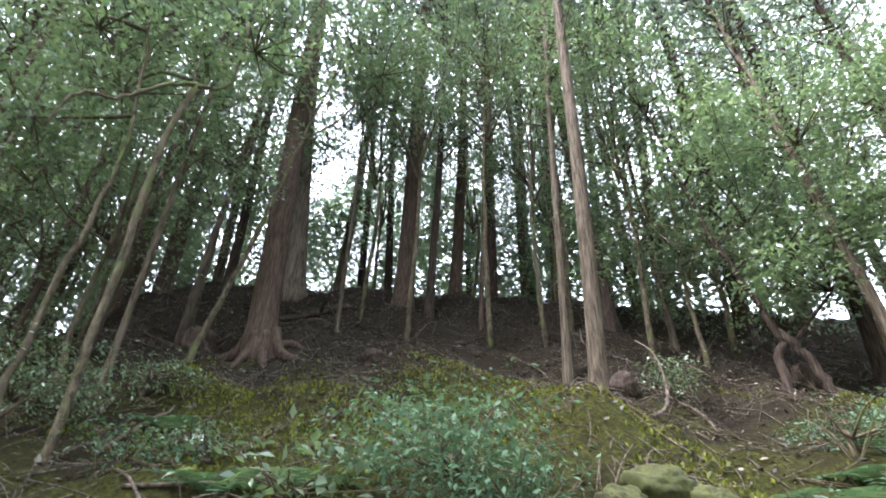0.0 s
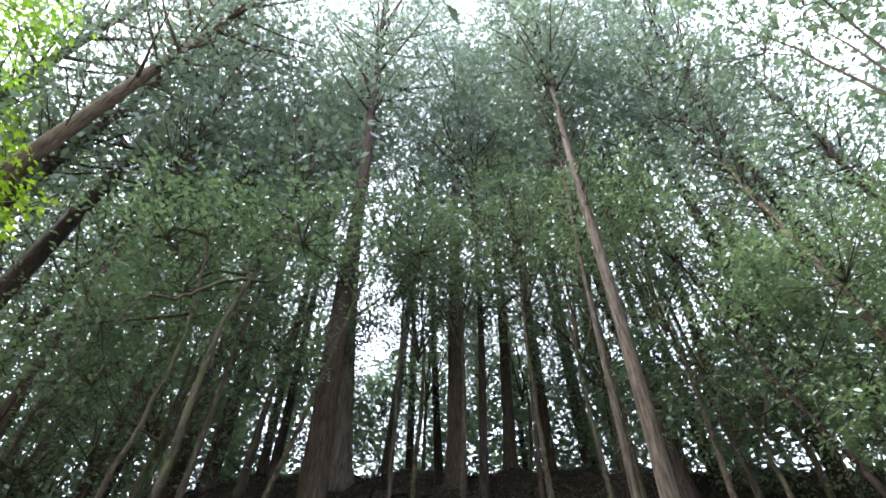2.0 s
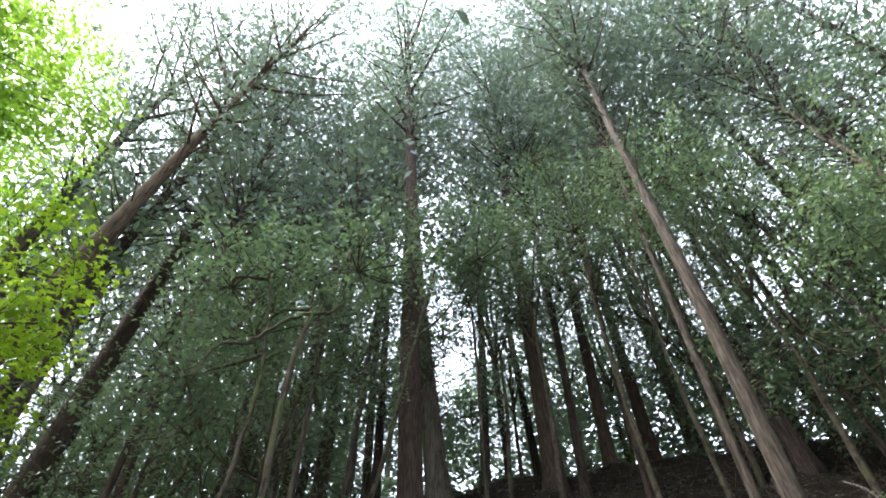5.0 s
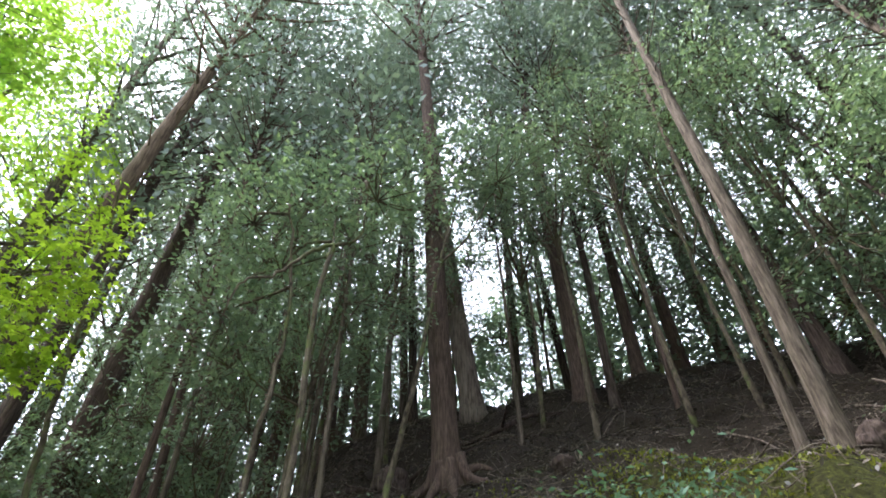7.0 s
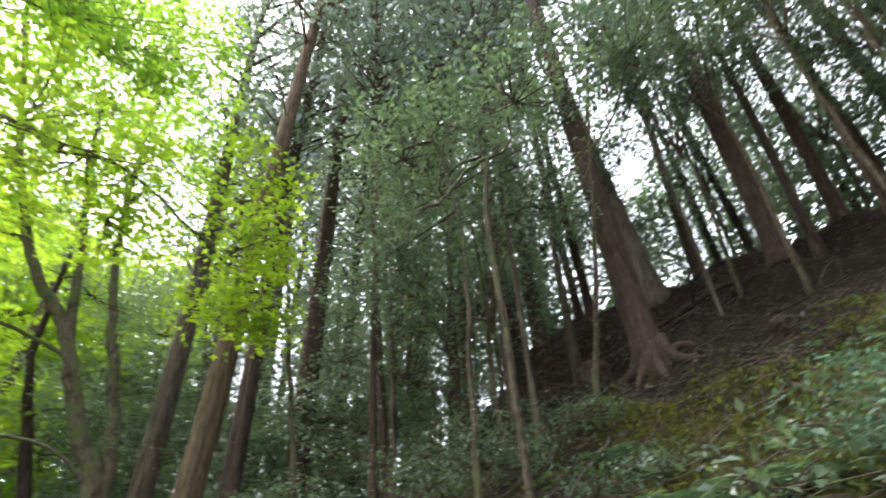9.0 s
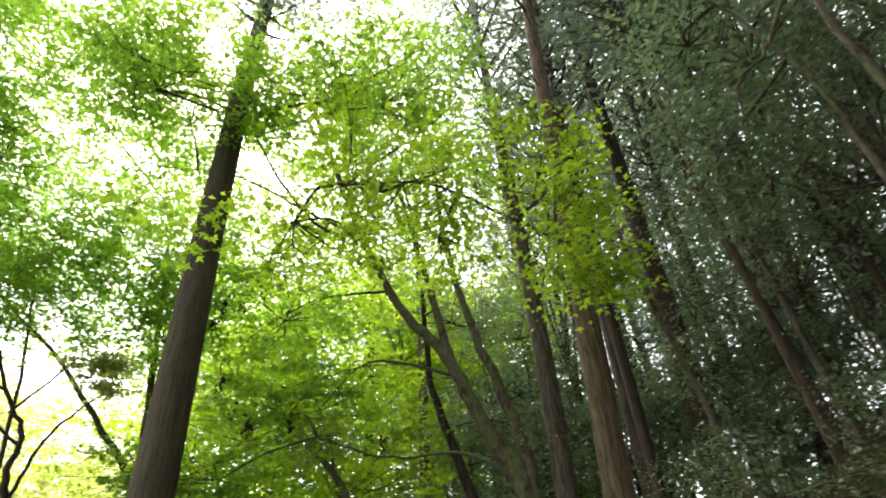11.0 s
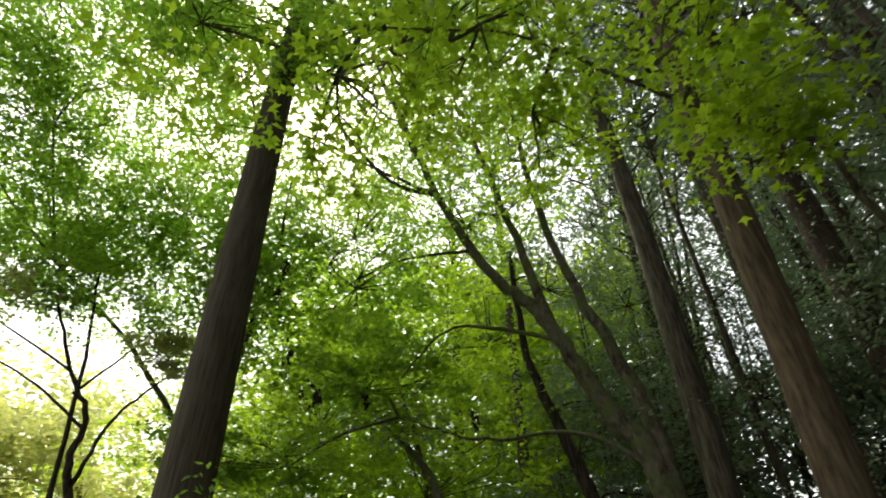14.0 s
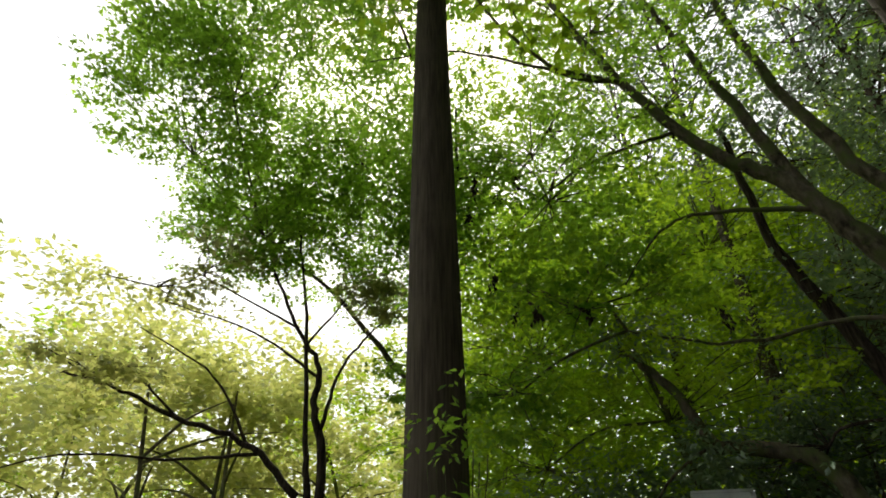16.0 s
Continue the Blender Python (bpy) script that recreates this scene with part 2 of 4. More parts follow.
def smooth_line(pts, n):
    """A smooth curve through a few points (Catmull-Rom)."""
    p = np.asarray(pts, float)
    if len(p) == 2:
        return p[0] + (p[1] - p[0]) * np.linspace(0, 1, n)[:, None]
    q = np.vstack([2 * p[0] - p[1], p, 2 * p[-1] - p[-2]])
    out = []
    for s in np.linspace(0, len(p) - 1 - 1e-6, n):
        i = int(s)
        t = s - i
        a, b, c, d = q[i], q[i + 1], q[i + 2], q[i + 3]
        out.append(0.5 * (2 * b + (c - a) * t + (2 * a - 5 * b + 4 * c - d) * t * t + (3 * b - a - 3 * c + d) * t ** 3))
    return np.array(out)


def tube(V, F, line, radii, sides=8, lobes=None):
    """Adds a closed tapered tube along a line to the lists V, F."""
    line = np.asarray(line)
    n = len(line)
    tan = np.gradient(line, axis=0)
    tan /= np.linalg.norm(tan, axis=1)[:, None] + 1e-9
    ref = np.array([1.0, 0, 0]) if abs(tan[0][0]) < 0.8 else np.array([0, 1.0, 0])
    base = len(V)
    ang = np.linspace(0, 2 * np.pi, sides, endpoint=False)
    for i in range(n):
        u = np.cross(tan[i], ref)
        u /= np.linalg.norm(u) + 1e-9
        v = np.cross(tan[i], u)
        ref = np.cross(u, tan[i])
        rr = radii[i] if lobes is None else radii[i] * lobes(i / (n - 1), ang)
        ring = line[i] + (np.cos(ang) * rr)[:, None] * u + (np.sin(ang) * rr)[:, None] * v
        V.extend(ring.tolist())
    for i in range(n - 1):
        for j in range(sides):
            k = (j + 1) % sides
            F.append((base + i * sides + j, base + i * sides + k, base + (i + 1) * sides + k, base + (i + 1) * sides + j))
    F.append(tuple(base + (n - 1) * sides + j for j in range(sides)))
    F.append(tuple(base + j for j in reversed(range(sides))))


def star_leaf():
    """A small lobed leaf as one face: three long points and a stalk end."""
    v = [(0, 0, 0), (-0.6, 0.42, -0.09), (-0.17, 0.5, 0.02), (0, 1, -0.08), (0.17, 0.5, 0.02), (0.6, 0.42, -0.09)]
    return np.array(v), [tuple(range(len(v)))]


def oval_leaf():
    """A small oval leaf folded along its midrib."""
    v = [(0, 0, 0), (0.23, 0.45, 0.07), (0, 1, -0.05), (-0.23, 0.45, 0.07)]
    return np.array(v), [(0, 1, 2), (0, 2, 3)]


def needle_spray():
    """A drooping pair of narrow conifer shoots."""
    v, f = [], []
    for a, l, z in ((-24, 0.8, -0.05), (22, 1.0, 0.03)):
        c, s = math.cos(radians(a)), math.sin(radians(a))
        k = len(v)
        for px, py, pz in ((0, 0, 0), (0.13, 0.45 * l, z), (0, l, z * 2 - 0.05), (-0.13, 0.45 * l, z)):
            v.append((px * c + py * s, -px * s + py * c, pz))
        f.append((k, k + 1, k + 2, k + 3))
    return np.array(v), f


def frond():
    """A fern frond: pairs of leaflets along a bending rib."""
    v, f = [], []
    for i in range(11):
        t = 0.08 + 0.92 * i / 10
        y, z, w = t, 0.55 * t - 0.75 * t * t, 0.3 * math.sin(math.pi * min(1, t * 0.9 + 0.08)) + 0.02
        for s in (-1, 1):
            k = len(v)
            v += [(0, y - 0.035, z), (s * w * 0.6, y - 0.01, z - 0.02), (s * w, y + 0.07, z - 0.06), (0, y + 0.035, z)]
            f.append((k, k + 1, k + 2, k + 3))
    return np.array(v), f


STAR, OVAL, SPRAY, FROND = star_leaf(), oval_leaf(), needle_spray(), frond()
DIAMOND = (np.array([(0, 0, 0), (0.26, 0.5, 0.06), (0, 1, -0.05), (-0.26, 0.5, 0.06)]), [(0, 1, 2, 3)])


def scatter(name, template, pos, size, direction, mat, rng, parent=None, roll=1.0, label=""):
    """One mesh of many small leaves: template leaves along +y, at pos, pointing along direction."""
    tv, tf = template
    n = len(pos)
    d = direction / (np.linalg.norm(direction, axis=1)[:, None] + 1e-9)
    up = np.tile(np.array([0, 0, 1.0]), (n, 1)) + rng.normal(0, roll, (n, 3))
    x = np.cross(d, up)
    x /= np.linalg.norm(x, axis=1)[:, None] + 1e-9
    z = np.cross(x, d)
    s = size[:, None, None]
    co = pos[:, None, :] + s * (tv[None, :, 0:1] * x[:, None, :] + tv[None, :, 1:2] * d[:, None, :] + tv[None, :, 2:3] * z[:, None, :])
    k = len(tv)
    loops = np.concatenate([np.array(f) for f in tf])
    lens = np.array([len(f) for f in tf])
    me = bpy.data.meshes.new(name)
    me.vertices.add(n * k)
    me.vertices.foreach_set("co", co.astype(np.float32).ravel())
    me.loops.add(n * len(loops))
    me.loops.foreach_set("vertex_index", (loops[None, :] + (np.arange(n) * k)[:, None]).astype(np.int32).ravel())
    me.polygons.add(n * len(lens))
    starts = np.concatenate([[0], np.cumsum(lens)[:-1]])
    me.polygons.foreach_set("loop_start", (starts[None, :] + (np.arange(n) * len(loops))[:, None]).astype(np.int32).ravel())
    me.polygons.foreach_set("loop_total", np.tile(lens, n).astype(np.int32))
    me.materials.append(mat)
    me.update(calc_edges=True)
    ob = new(name, me)
    if parent is not None:
        ob.parent = parent
    if label:
        tagged(ob, label)
    return ob


def ball(rng, n, shell=0.35):
    """Points in a unit ball, thicker towards its skin."""
    v = rng.normal(0, 1, (n, 3))
    v /= np.linalg.norm(v, axis=1)[:, None]
    return v * (rng.random(n) ** shell)[:, None]


# ---- kinds of trees ----
def trunk_mesh(parent, base, lean, height, dia, mat, rng, sides=14, bend=0.06, flare=0.9):
    n = 26
    h = np.concatenate([[-0.5, 0.0, 0.12, 0.28, 0.5, 0.85], np.linspace(1.4, height, n - 6)])
    ph = rng.random(4) * 6.28
    wob = bend * np.stack([np.sin(h * 0.33 + ph[0]) - np.sin(ph[0]), np.sin(h * 0.29 + ph[1]) - np.sin(ph[1]), 0 * h], 1)
    line = np.array(base) + np.stack([lean[0] * h, lean[1] * h, h], 1) + wob
    hh = np.clip(h, 0, None)
    r = dia / 2 * (1.04 - 0.9 * (hh / height) ** 1.3) * (1 + flare * np.exp(-hh / 0.32))
    k = rng.integers(4, 7)

    def lobes(t, a):
        near = max(0.0, 1 - t * 7)
        return 1 + 0.22 * flare * near * np.sin(k * a + ph[2]) + 0.035 * np.sin(9 * a + ph[3] + t * 5) + 0.02 * np.sin(17 * a + t * 9)

    V, F = [], []
    tube(V, F, line, r, sides, lobes)
    link_mesh("trunk", V, F, mat, parent)
    return line, r, h


def cedar(x, y, lean=(0, 0), dia=0.4, height=24.0, crown=0.52, spread=2.3, sprays=1500, bark=None, label="", seed=0, group="cedars on the slope", bare=7, leaf=None, flare=0.35, name="cedar_tree"):
    """A tall plantation conifer: straight trunk, dead snags below, upswept boughs with sprays above."""
    rng = np.random.default_rng(1000 + seed)
    z0 = gz(x, y)
    t = thing(name, label or "tall straight cedar with reddish fibrous bark on the slope", "tree", group)
    line, r, h = trunk_mesh(t, (x, y, z0), lean, height, dia, bark or BARK_RED, rng, flare=flare)

    def at(hh):
        return np.array([np.interp(hh, h, line[:, i]) for i in range(3)])

    V, F = [], []
    for i in range(bare * 3):
        hh = height * (0.2 + (crown - 0.1) * rng.random() ** 0.6)
        a = rng.random() * 6.28
        l = 0.3 + 1.5 * rng.random() ** 1.5
        p = at(hh)
        d = np.array([math.cos(a), math.sin(a), 0.3 + 0.9 * rng.random()])
        sv, sf = (V, F) if seed >= 40 else ([], [])
        tube(sv, sf, smooth_line([p, p + d * l * 0.5 + rng.normal(0, 0.05, 3), p + d * l + np.array([0, 0, -0.12 * l])], 6), np.linspace(0.02, 0.005, 6), 5)
        if seed < 40:
            link_mesh("dead_branch", sv, sf, bark or BARK_RED, t)
    pos, dirs = [], []
    nb = int(34 + height)
    per = max(6, int(sprays * (3.4 if seed < 40 else 1.7)) // nb)
    for i in range(nb):
        f = (i + rng.random()) / nb
        hh = height * (crown + (0.985 - crown) * f)
        a = i * 2.4 + rng.random() * 0.9
        shape = max(0.5, 1.05 - 0.55 * (2 * f - 1.05) ** 2)
        l = max(0.4, spread * shape * (0.6 + 0.75 * rng.random()))
        p = at(hh)
        out = np.array([math.cos(a), math.sin(a), 0])
        rise = 1.1 + 0.7 * rng.random() - 0.5 * f
        q = [p, p + out * l * 0.45 + np.array([0, 0, rise * l * 0.3]), p + out * l + np.array([0, 0, rise * l * 0.85])]
        ln = smooth_line(q, 6)
        tube(V, F, ln, np.linspace((0.016 + 0.018 * l) * (1.1 - 0.7 * f), 0.005, 6), 4 if seed < 40 else 3)
        s = 0.42 + 0.63 * rng.random(per) ** 0.8
        c = np.stack([np.interp(s, np.linspace(0, 1, 6), ln[:, k]) for k in range(3)], 1)
        lump = rng.normal(0, 1, (6, 3)) * (0.2 + 0.24 * l)
        c = c + lump[rng.integers(0, 6, per)] + rng.normal(0, 1, (per, 3)) * np.array([1, 1, 0.6]) * (0.1 + 0.06 * l)
        pos.append(c)
        dirs.append(out * 0.6 + rng.normal(0, 0.6, (per, 3)) + np.array([0, 0, 0.15]))
    tagged(link_mesh("boughwork", V, F, bark or BARK_RED, t), "thin upswept boughs and dead snags", kind="stuff")
    pos, dirs = np.concatenate(pos), np.concatenate(dirs)
    tagged(scatter("crown", SPRAY if seed < 40 else DIAMOND, pos, (0.14 + 0.16 * rng.random(len(pos))) * (0.9 if seed < 40 else 1.5 if 160 <= seed < 175 else 1.15), dirs, leaf or LEAF_CEDAR, rng, t), "dark green sprays with gaps of sky", kind="stuff")
    return t


def cloud(rng, c, rad, n, gap=-0.2, wave=2.1):
    """Points in an ellipsoid, thinned out so that clumps and gaps remain."""
    k = rng.normal(0, 1, (7, 3))
    k *= (2 * np.pi / wave / np.linalg.norm(k, axis=1))[:, None] * rng.uniform(0.6, 1.5, 7)[:, None]
    ph = rng.random(7) * 6.28
    out, have = [], 0
    while have < n:
        p = c + ball(rng, 3 * n, 0.42) * rad
        v = np.sin(p @ k.T + ph).sum(1) / 1.9
        p = p[v > gap]
        out.append(p)
        have += len(p)
    return np.concatenate(out)[:n]


def leafy(name, label, stems, pads, template, leaf_mat, bark, size, seed, group="", category="tree", twigs=10, flat=0.5, droop=-0.15, crown_label="", per=14, gap=-0.2):
    """A broadleaf tree: stems are lists of (points, radius at foot, radius at tip); pads are (x, y, z, rx, ry, rz, leaves)."""
    rng = np.random.default_rng(3000 + seed)
    t = thing(name, label, category, group)
    lines = []
    for i, (pts, r0, r1) in enumerate(stems):
        V, F = [], []
        n = 5 * len(pts)
        ln = smooth_line(pts, n)
        ln[1:-1] += rng.normal(0, min(0.02, r0 * 0.25), (n - 2, 3))
        lines.append(ln)
        tube(V, F, ln, r0 + (r1 - r0) * np.linspace(0, 1, n) ** 0.8, 10 if r0 > 0.05 else 7)
        link_mesh("trunk" if i == 0 else "limb", V, F, bark, t)
    wood = np.concatenate(lines)
    V, F, pos, dirs = [], [], [], []
    for (px, py, pz, rx, ry, rz, n) in pads:
        c, rad = np.array([px, py, pz]), np.array([rx, ry, rz])
        m = max(3, n // per)
        hubs = cloud(rng, c, rad * 1.22, m, gap)
        # an uneven outline: lobes pushed in and out
        wk = rng.normal(0, 1, (3, 3)) * 0.75 / rad.max()
        hubs = hubs + 0.26 * rad * np.sin((hubs - c) @ wk + rng.random(3) * 6.28)
        if flat < 0.4:
            hubs[:, 2] = np.round(hubs[:, 2] / 0.55) * 0.55 + rng.normal(0, 0.07, m)
        src = wood[np.argmin(np.linalg.norm((wood - c) + np.array([0, 0, 0.4]), axis=1))]
        heart = c * 0.8 + src * 0.2 - np.array([0, 0, 0.3 * rz])
        tube(V, F, smooth_line([src, (src + heart) / 2 + rng.normal(0, 0.12, 3) + np.array([0, 0, 0.12]), heart], 8), np.linspace(0.03, 0.018, 8), 6)
        for h in hubs[:: max(1, m // (twigs + int(rad.max())))]:
            mid = (heart + h) / 2 + rng.normal(0, 0.13, 3) * rad
            tube(V, F, smooth_line([heart, mid, h], 6), np.linspace(0.017, 0.004, 6), 3)
            for e in range(1 if template is OVAL else 2):
                tip = h + rng.normal(0, 0.4, 3) * np.array([1, 1, flat])
                tube(V, F, smooth_line([mid, (mid + tip) / 2 + rng.normal(0, 0.06, 3), tip], 4), np.linspace(0.009, 0.003, 4), 3)
        hp = np.repeat(hubs, per, 0)
        off = rng.normal(0, 1, hp.shape) * np.array([1, 1, 0.6 * flat]) * (0.09 + size * 0.72)
        tilt = np.repeat(rng.normal(0, 0.22, (m, 2)), per, 0)
        off[:, 2] += (off[:, :2] * tilt).sum(1)
        pos.append(hp + off)
        dirs.append(off * 2.0 + rng.normal(0, 0.3, hp.shape) * np.array([1, 1, flat]) + np.array([0, 0, droop]))
    tagged(link_mesh("fine_branching", V, F, bark, t), kind="stuff")
    pos, dirs = np.concatenate(pos), np.concatenate(dirs)
    tagged(scatter("crown", template, pos, size * (0.7 + 0.6 * rng.random(len(pos))), dirs, leaf_mat, rng, t, roll=0.45, label=crown_label), kind="stuff")
    return t


# ---- ground ----
def graded(lo, hi, fine_lo, fine_hi, step, far=14):
    a = np.arange(fine_lo, fine_hi + 1e-6, step)
    return np.concatenate([fine_lo - np.geomspace(step, fine_lo - lo, far)[::-1], a, fine_hi + np.geomspace(step, hi - fine_hi, far)])


gx, gy = graded(-420, 420, -13, 12, 0.22), graded(-420, 420, -2, 18, 0.2)
GX, GY = np.meshgrid(gx, gy)
GZ = ground_z(GX, GY)
rg = np.random.default_rng(5)
GZ = GZ + np.where(GY > 1.8, rg.normal(0, 0.012, GZ.shape), 0)
nx, ny = len(gx), len(gy)
gf = [(j * nx + i, j * nx + i + 1, (j + 1) * nx + i + 1, (j + 1) * nx + i) for j in range(ny - 1) for i in range(nx - 1)]
tagged(link_mesh("ground", np.stack([GX.ravel(), GY.ravel(), GZ.ravel()], 1), gf, SOIL), "steep forest floor of brown litter and yellow-green moss", "ground", kind="structure")

# ---- cedars that stand out ----
cedar(-2.93, 8.88, (-0.048, -0.016), 0.46, 29.5, 0.47, 3.5, 3300, BARK_RED, "thick red-barked cedar with spreading roots on the mossy slope", 1, flare=0.4)
cedar(-3.56, 12.5, (-0.084, -0.024), 0.56, 29.5, 0.44, 3.38, 2700, BARK_GREY, "stout pale-barked cedar on the crest of the slope", 2)
cedar(-0.71, 11.98, (0.009, 0), 0.45, 28.5, 0.44, 3.12, 2700, BARK_RED, "broad reddish cedar near the crest", 3)
cedar(-0.07, 11.5, (0.011, 0), 0.2, 17, 0.54, 1.75, 1050, BARK_DARK, "slender dark-barked young tree on the slope", 4)
cedar(0.6, 12.9, (0.024, 0), 0.31, 26.5, 0.44, 2.50, 1950, BARK_RED, "", 5)
cedar(2.3, 8.6, (0.04, -0.012), 0.145, 19, 0.56, 1.75, 1050, BARK_PALE, "slender pale brown young cedar on the bank", 6)
cedar(2.45, 7.5, (0.025, -0.006), 0.25, 27.5, 0.49, 3.00, 3000, BARK_PALE, "cedar with peeling pale bark above the mossy rock", 7, bare=14)
cedar(4.1, 11.27, (-0.05, 0.02), 0.36, 27.5, 0.44, 2.75, 2250, BARK_DARK, "dark red cedar on the upper slope", 8)
cedar(7.0, 10.9, (0.014, -0.009), 0.36, 28.5, 0.44, 3.00, 2400, BARK_DARK, "", 9)
cedar(8.04, 8.9, (0.008, -0.008), 0.34, 28.5, 0.44, 3.00, 2400, BARK_DARK, "", 10)
cedar(7.02, 7.3, (-0.04, 0.04), 0.18, 18, 0.49, 1.88, 1200, BARK_PALE, "slender pale young cedar", 11)

# ---- cedars by the path ----
PATHSIDE = "cedars beside the path"
cedar(-9.5, -2.05, (-0.002, 0.012), 0.6, 25, 0.56, 3.00, 2400, BARK_SMOOTH, "big smooth dark cedar trunk standing beside the path", 20, PATHSIDE, bare=3)
cedar(-8.07, 3.81, (0.021, 0.066), 0.39, 27, 0.44, 2.9, 1400, BARK_ORANGE, "orange-brown cedar with scarred bark beside the path", 21, PATHSIDE)
cedar(-11.4, 4.6, (0.0, 0.008), 0.44, 27, 0.43, 2.9, 1500, BARK_PALE, "grey-brown cedar with dead snags beside the path", 22, PATHSIDE, bare=20)
cedar(-10.7, 7.5, (0.005, 0.024), 0.55, 28, 0.44, 2.8, 1300, BARK_RED, "dark red cedar at the foot of the spur", 23, PATHSIDE, bare=12)
cedar(-10.5, 5.88, (0.023, 0.032), 0.4, 26, 0.42, 2.9, 1500, BARK_DARK, "dark cedar close behind an orange one", 24, PATHSIDE)

# ---- further cedars on the spur: a fitted few, then a plantation behind ----
def far_cedar(x, y, dia, lean, seed):
    k = seed % 4
    cedar(x, y, lean, dia, 20 + 5 * ((seed * 37) % 10) / 10, 0.5, 1.9 + dia * 2.0, 950, (BARK_RED, BARK_PALE, BARK_DARK, BARK_RED)[k],
          ("reddish cedar among many on the crest", "pale-barked cedar among many on the crest", "dark cedar among many on the crest", "reddish cedar among many on the crest")[k], 40 + seed, "cedars on the crest", bare=4)


far_cedar(1.84, 14.9, 0.37, (-0.01, 0), 0)
far_cedar(3.8, 14.5, 0.36, (0.03, 0), 3)
far_cedar(-1.43, 15.9, 0.26, (-0.04, 0), 2)
far_cedar(2.95, 15.2, 0.26, (-0.03, 0), 1)
far_cedar(-2.98, 15.2, 0.3, (0.02, 0), 5)
far_cedar(-2.5, 16.8, 0.25, (-0.03, 0), 6)
far_cedar(3.5, 16.6, 0.24, (-0.02, 0), 7)
far_cedar(6.25, 14.7, 0.32, (-0.02, 0), 4)
far_cedar(6.5, 13.4, 0.35, (0.06, -0.03), 9)
far_cedar(9.2, 11.8, 0.32, (0.05, -0.04), 8)
far_cedar(-7.95, 12.7, 0.42, (0.0, 0), 12)
far_cedar(-7.2, 13.2, 0.31, (-0.03, -0.01), 13)
far_cedar(-5.45, 12.9, 0.25, (-0.04, -0.02), 14)
far_cedar(-8.46, 11.07, 0.29, (0, 0), 15)
far_cedar(-7.8, 13.95, 0.29, (-0.03, -0.02), 16)
far_cedar(-6.5, 14.6, 0.28, (-0.02, 0), 17)
far_cedar(-8.4, 10.2, 0.2, (0.03, 0.02), 18)
far_cedar(-8.05, 7.75, 0.17, (-0.03, -0.03), 19)
far_cedar(-13.1, 10.3, 0.39, (0.04, 0.04), 20)
far_cedar(-10.6, 10.0, 0.42, (0.06, 0.05), 21)
far_cedar(-11.3, 12.0, 0.5, (0.05, 0.04), 22)
for i, (x, y, dia, h) in enumerate(((-6.8, 6.25, 0.13, 13), (-4.2, 7.0, 0.10, 11), (-5.7, 8.7, 0.14, 14), (-6.5, 8.1, 0.11, 13), (-4.7, 9.7, 0.15, 15), (-7.3, 7.2, 0.12, 12), (-9.85, 5.6, 0.16, 14), (-12.4, 6.25, 0.15, 14), (-1.9, 10.2, 0.09, 10), (1.1, 10.9, 0.10, 11), (5.0, 10.2, 0.12, 13))):
    cedar(x, y, (0.012 * ((i * 7) % 5 - 2), 0.008 * ((i * 3) % 5 - 2)), dia, h, 0.66, 1.1, 260, BARK_PALE if i % 3 else BARK_RED, "slim pale young trunk among the taller cedars", 180 + i, "slim young trunks", bare=3)
rf = np.random.default_rng(77)
kept = []
while len(kept) < 46:
    a, d = radians(rf.uniform(-62, 70)), rf.uniform(16.5, 31)
    x, y = -math.sin(a) * d, math.cos(a) * d
    if y > 9 and all((x - u) ** 2 + (y - v) ** 2 > 3.2 for u, v in kept):
        kept.append((x, y))
for i, (x, y) in enumerate(kept):
    far_cedar(x, y, rf.uniform(0.2, 0.42), (rf.normal(0, 0.02), rf.normal(0, 0.02)), 30 + i)


# ---- evergreen understorey ----
def understorey(x, y, top, r, leaves, seed, lean=(0.0, 0.0), dia=0.12, low=0.5, label="slim evergreen tree with small glossy leaves under the cedars"):
    z0 = gz(x, y)
    rng = np.random.default_rng(500 + seed)
    h = top - z0
    tipx, tipy = x + lean[0] * h, y + lean[1] * h
    stems = [([(x, y, z0 - 0.3), (x + lean[0] * h * 0.3 + rng.normal(0, 0.12), y + lean[1] * h * 0.3 + rng.normal(0, 0.12), z0 + h * 0.35), (tipx * 0.7 + x * 0.3, tipy * 0.7 + y * 0.3, z0 + h * 0.68), (tipx, tipy, top)], dia / 2, 0.015)]
    pads = []
    for i in range(6):
        a = i * 1.05 + rng.random()
        q = 0.35 + 0.6 * rng.random()
        px, py, pz = tipx + math.cos(a) * r * q, tipy + math.sin(a) * r * q, z0 + h * (low + (1 - low) * rng.random())
        pads.append((px, py, pz, r * 0.75, r * 0.75, r * 0.6, int(leaves * 1.05) // 6))
        stems.append(([(x + (tipx - x) * low, y + (tipy - y) * low, z0 + h * (low * 0.7 + 0.1 * rng.random())), ((x + px) / 2 + rng.normal(0, 0.15), (y + py) / 2, pz - 0.5), (px, py, pz)], dia / 4, 0.008))
    return leafy("evergreen_tree", label, stems, pads, OVAL, LEAF_GREEN, BARK_BRANCH, 0.105, seed, "evergreen understorey", crown_label="glossy dark green leaves", gap=0.25, per=18, twigs=7)


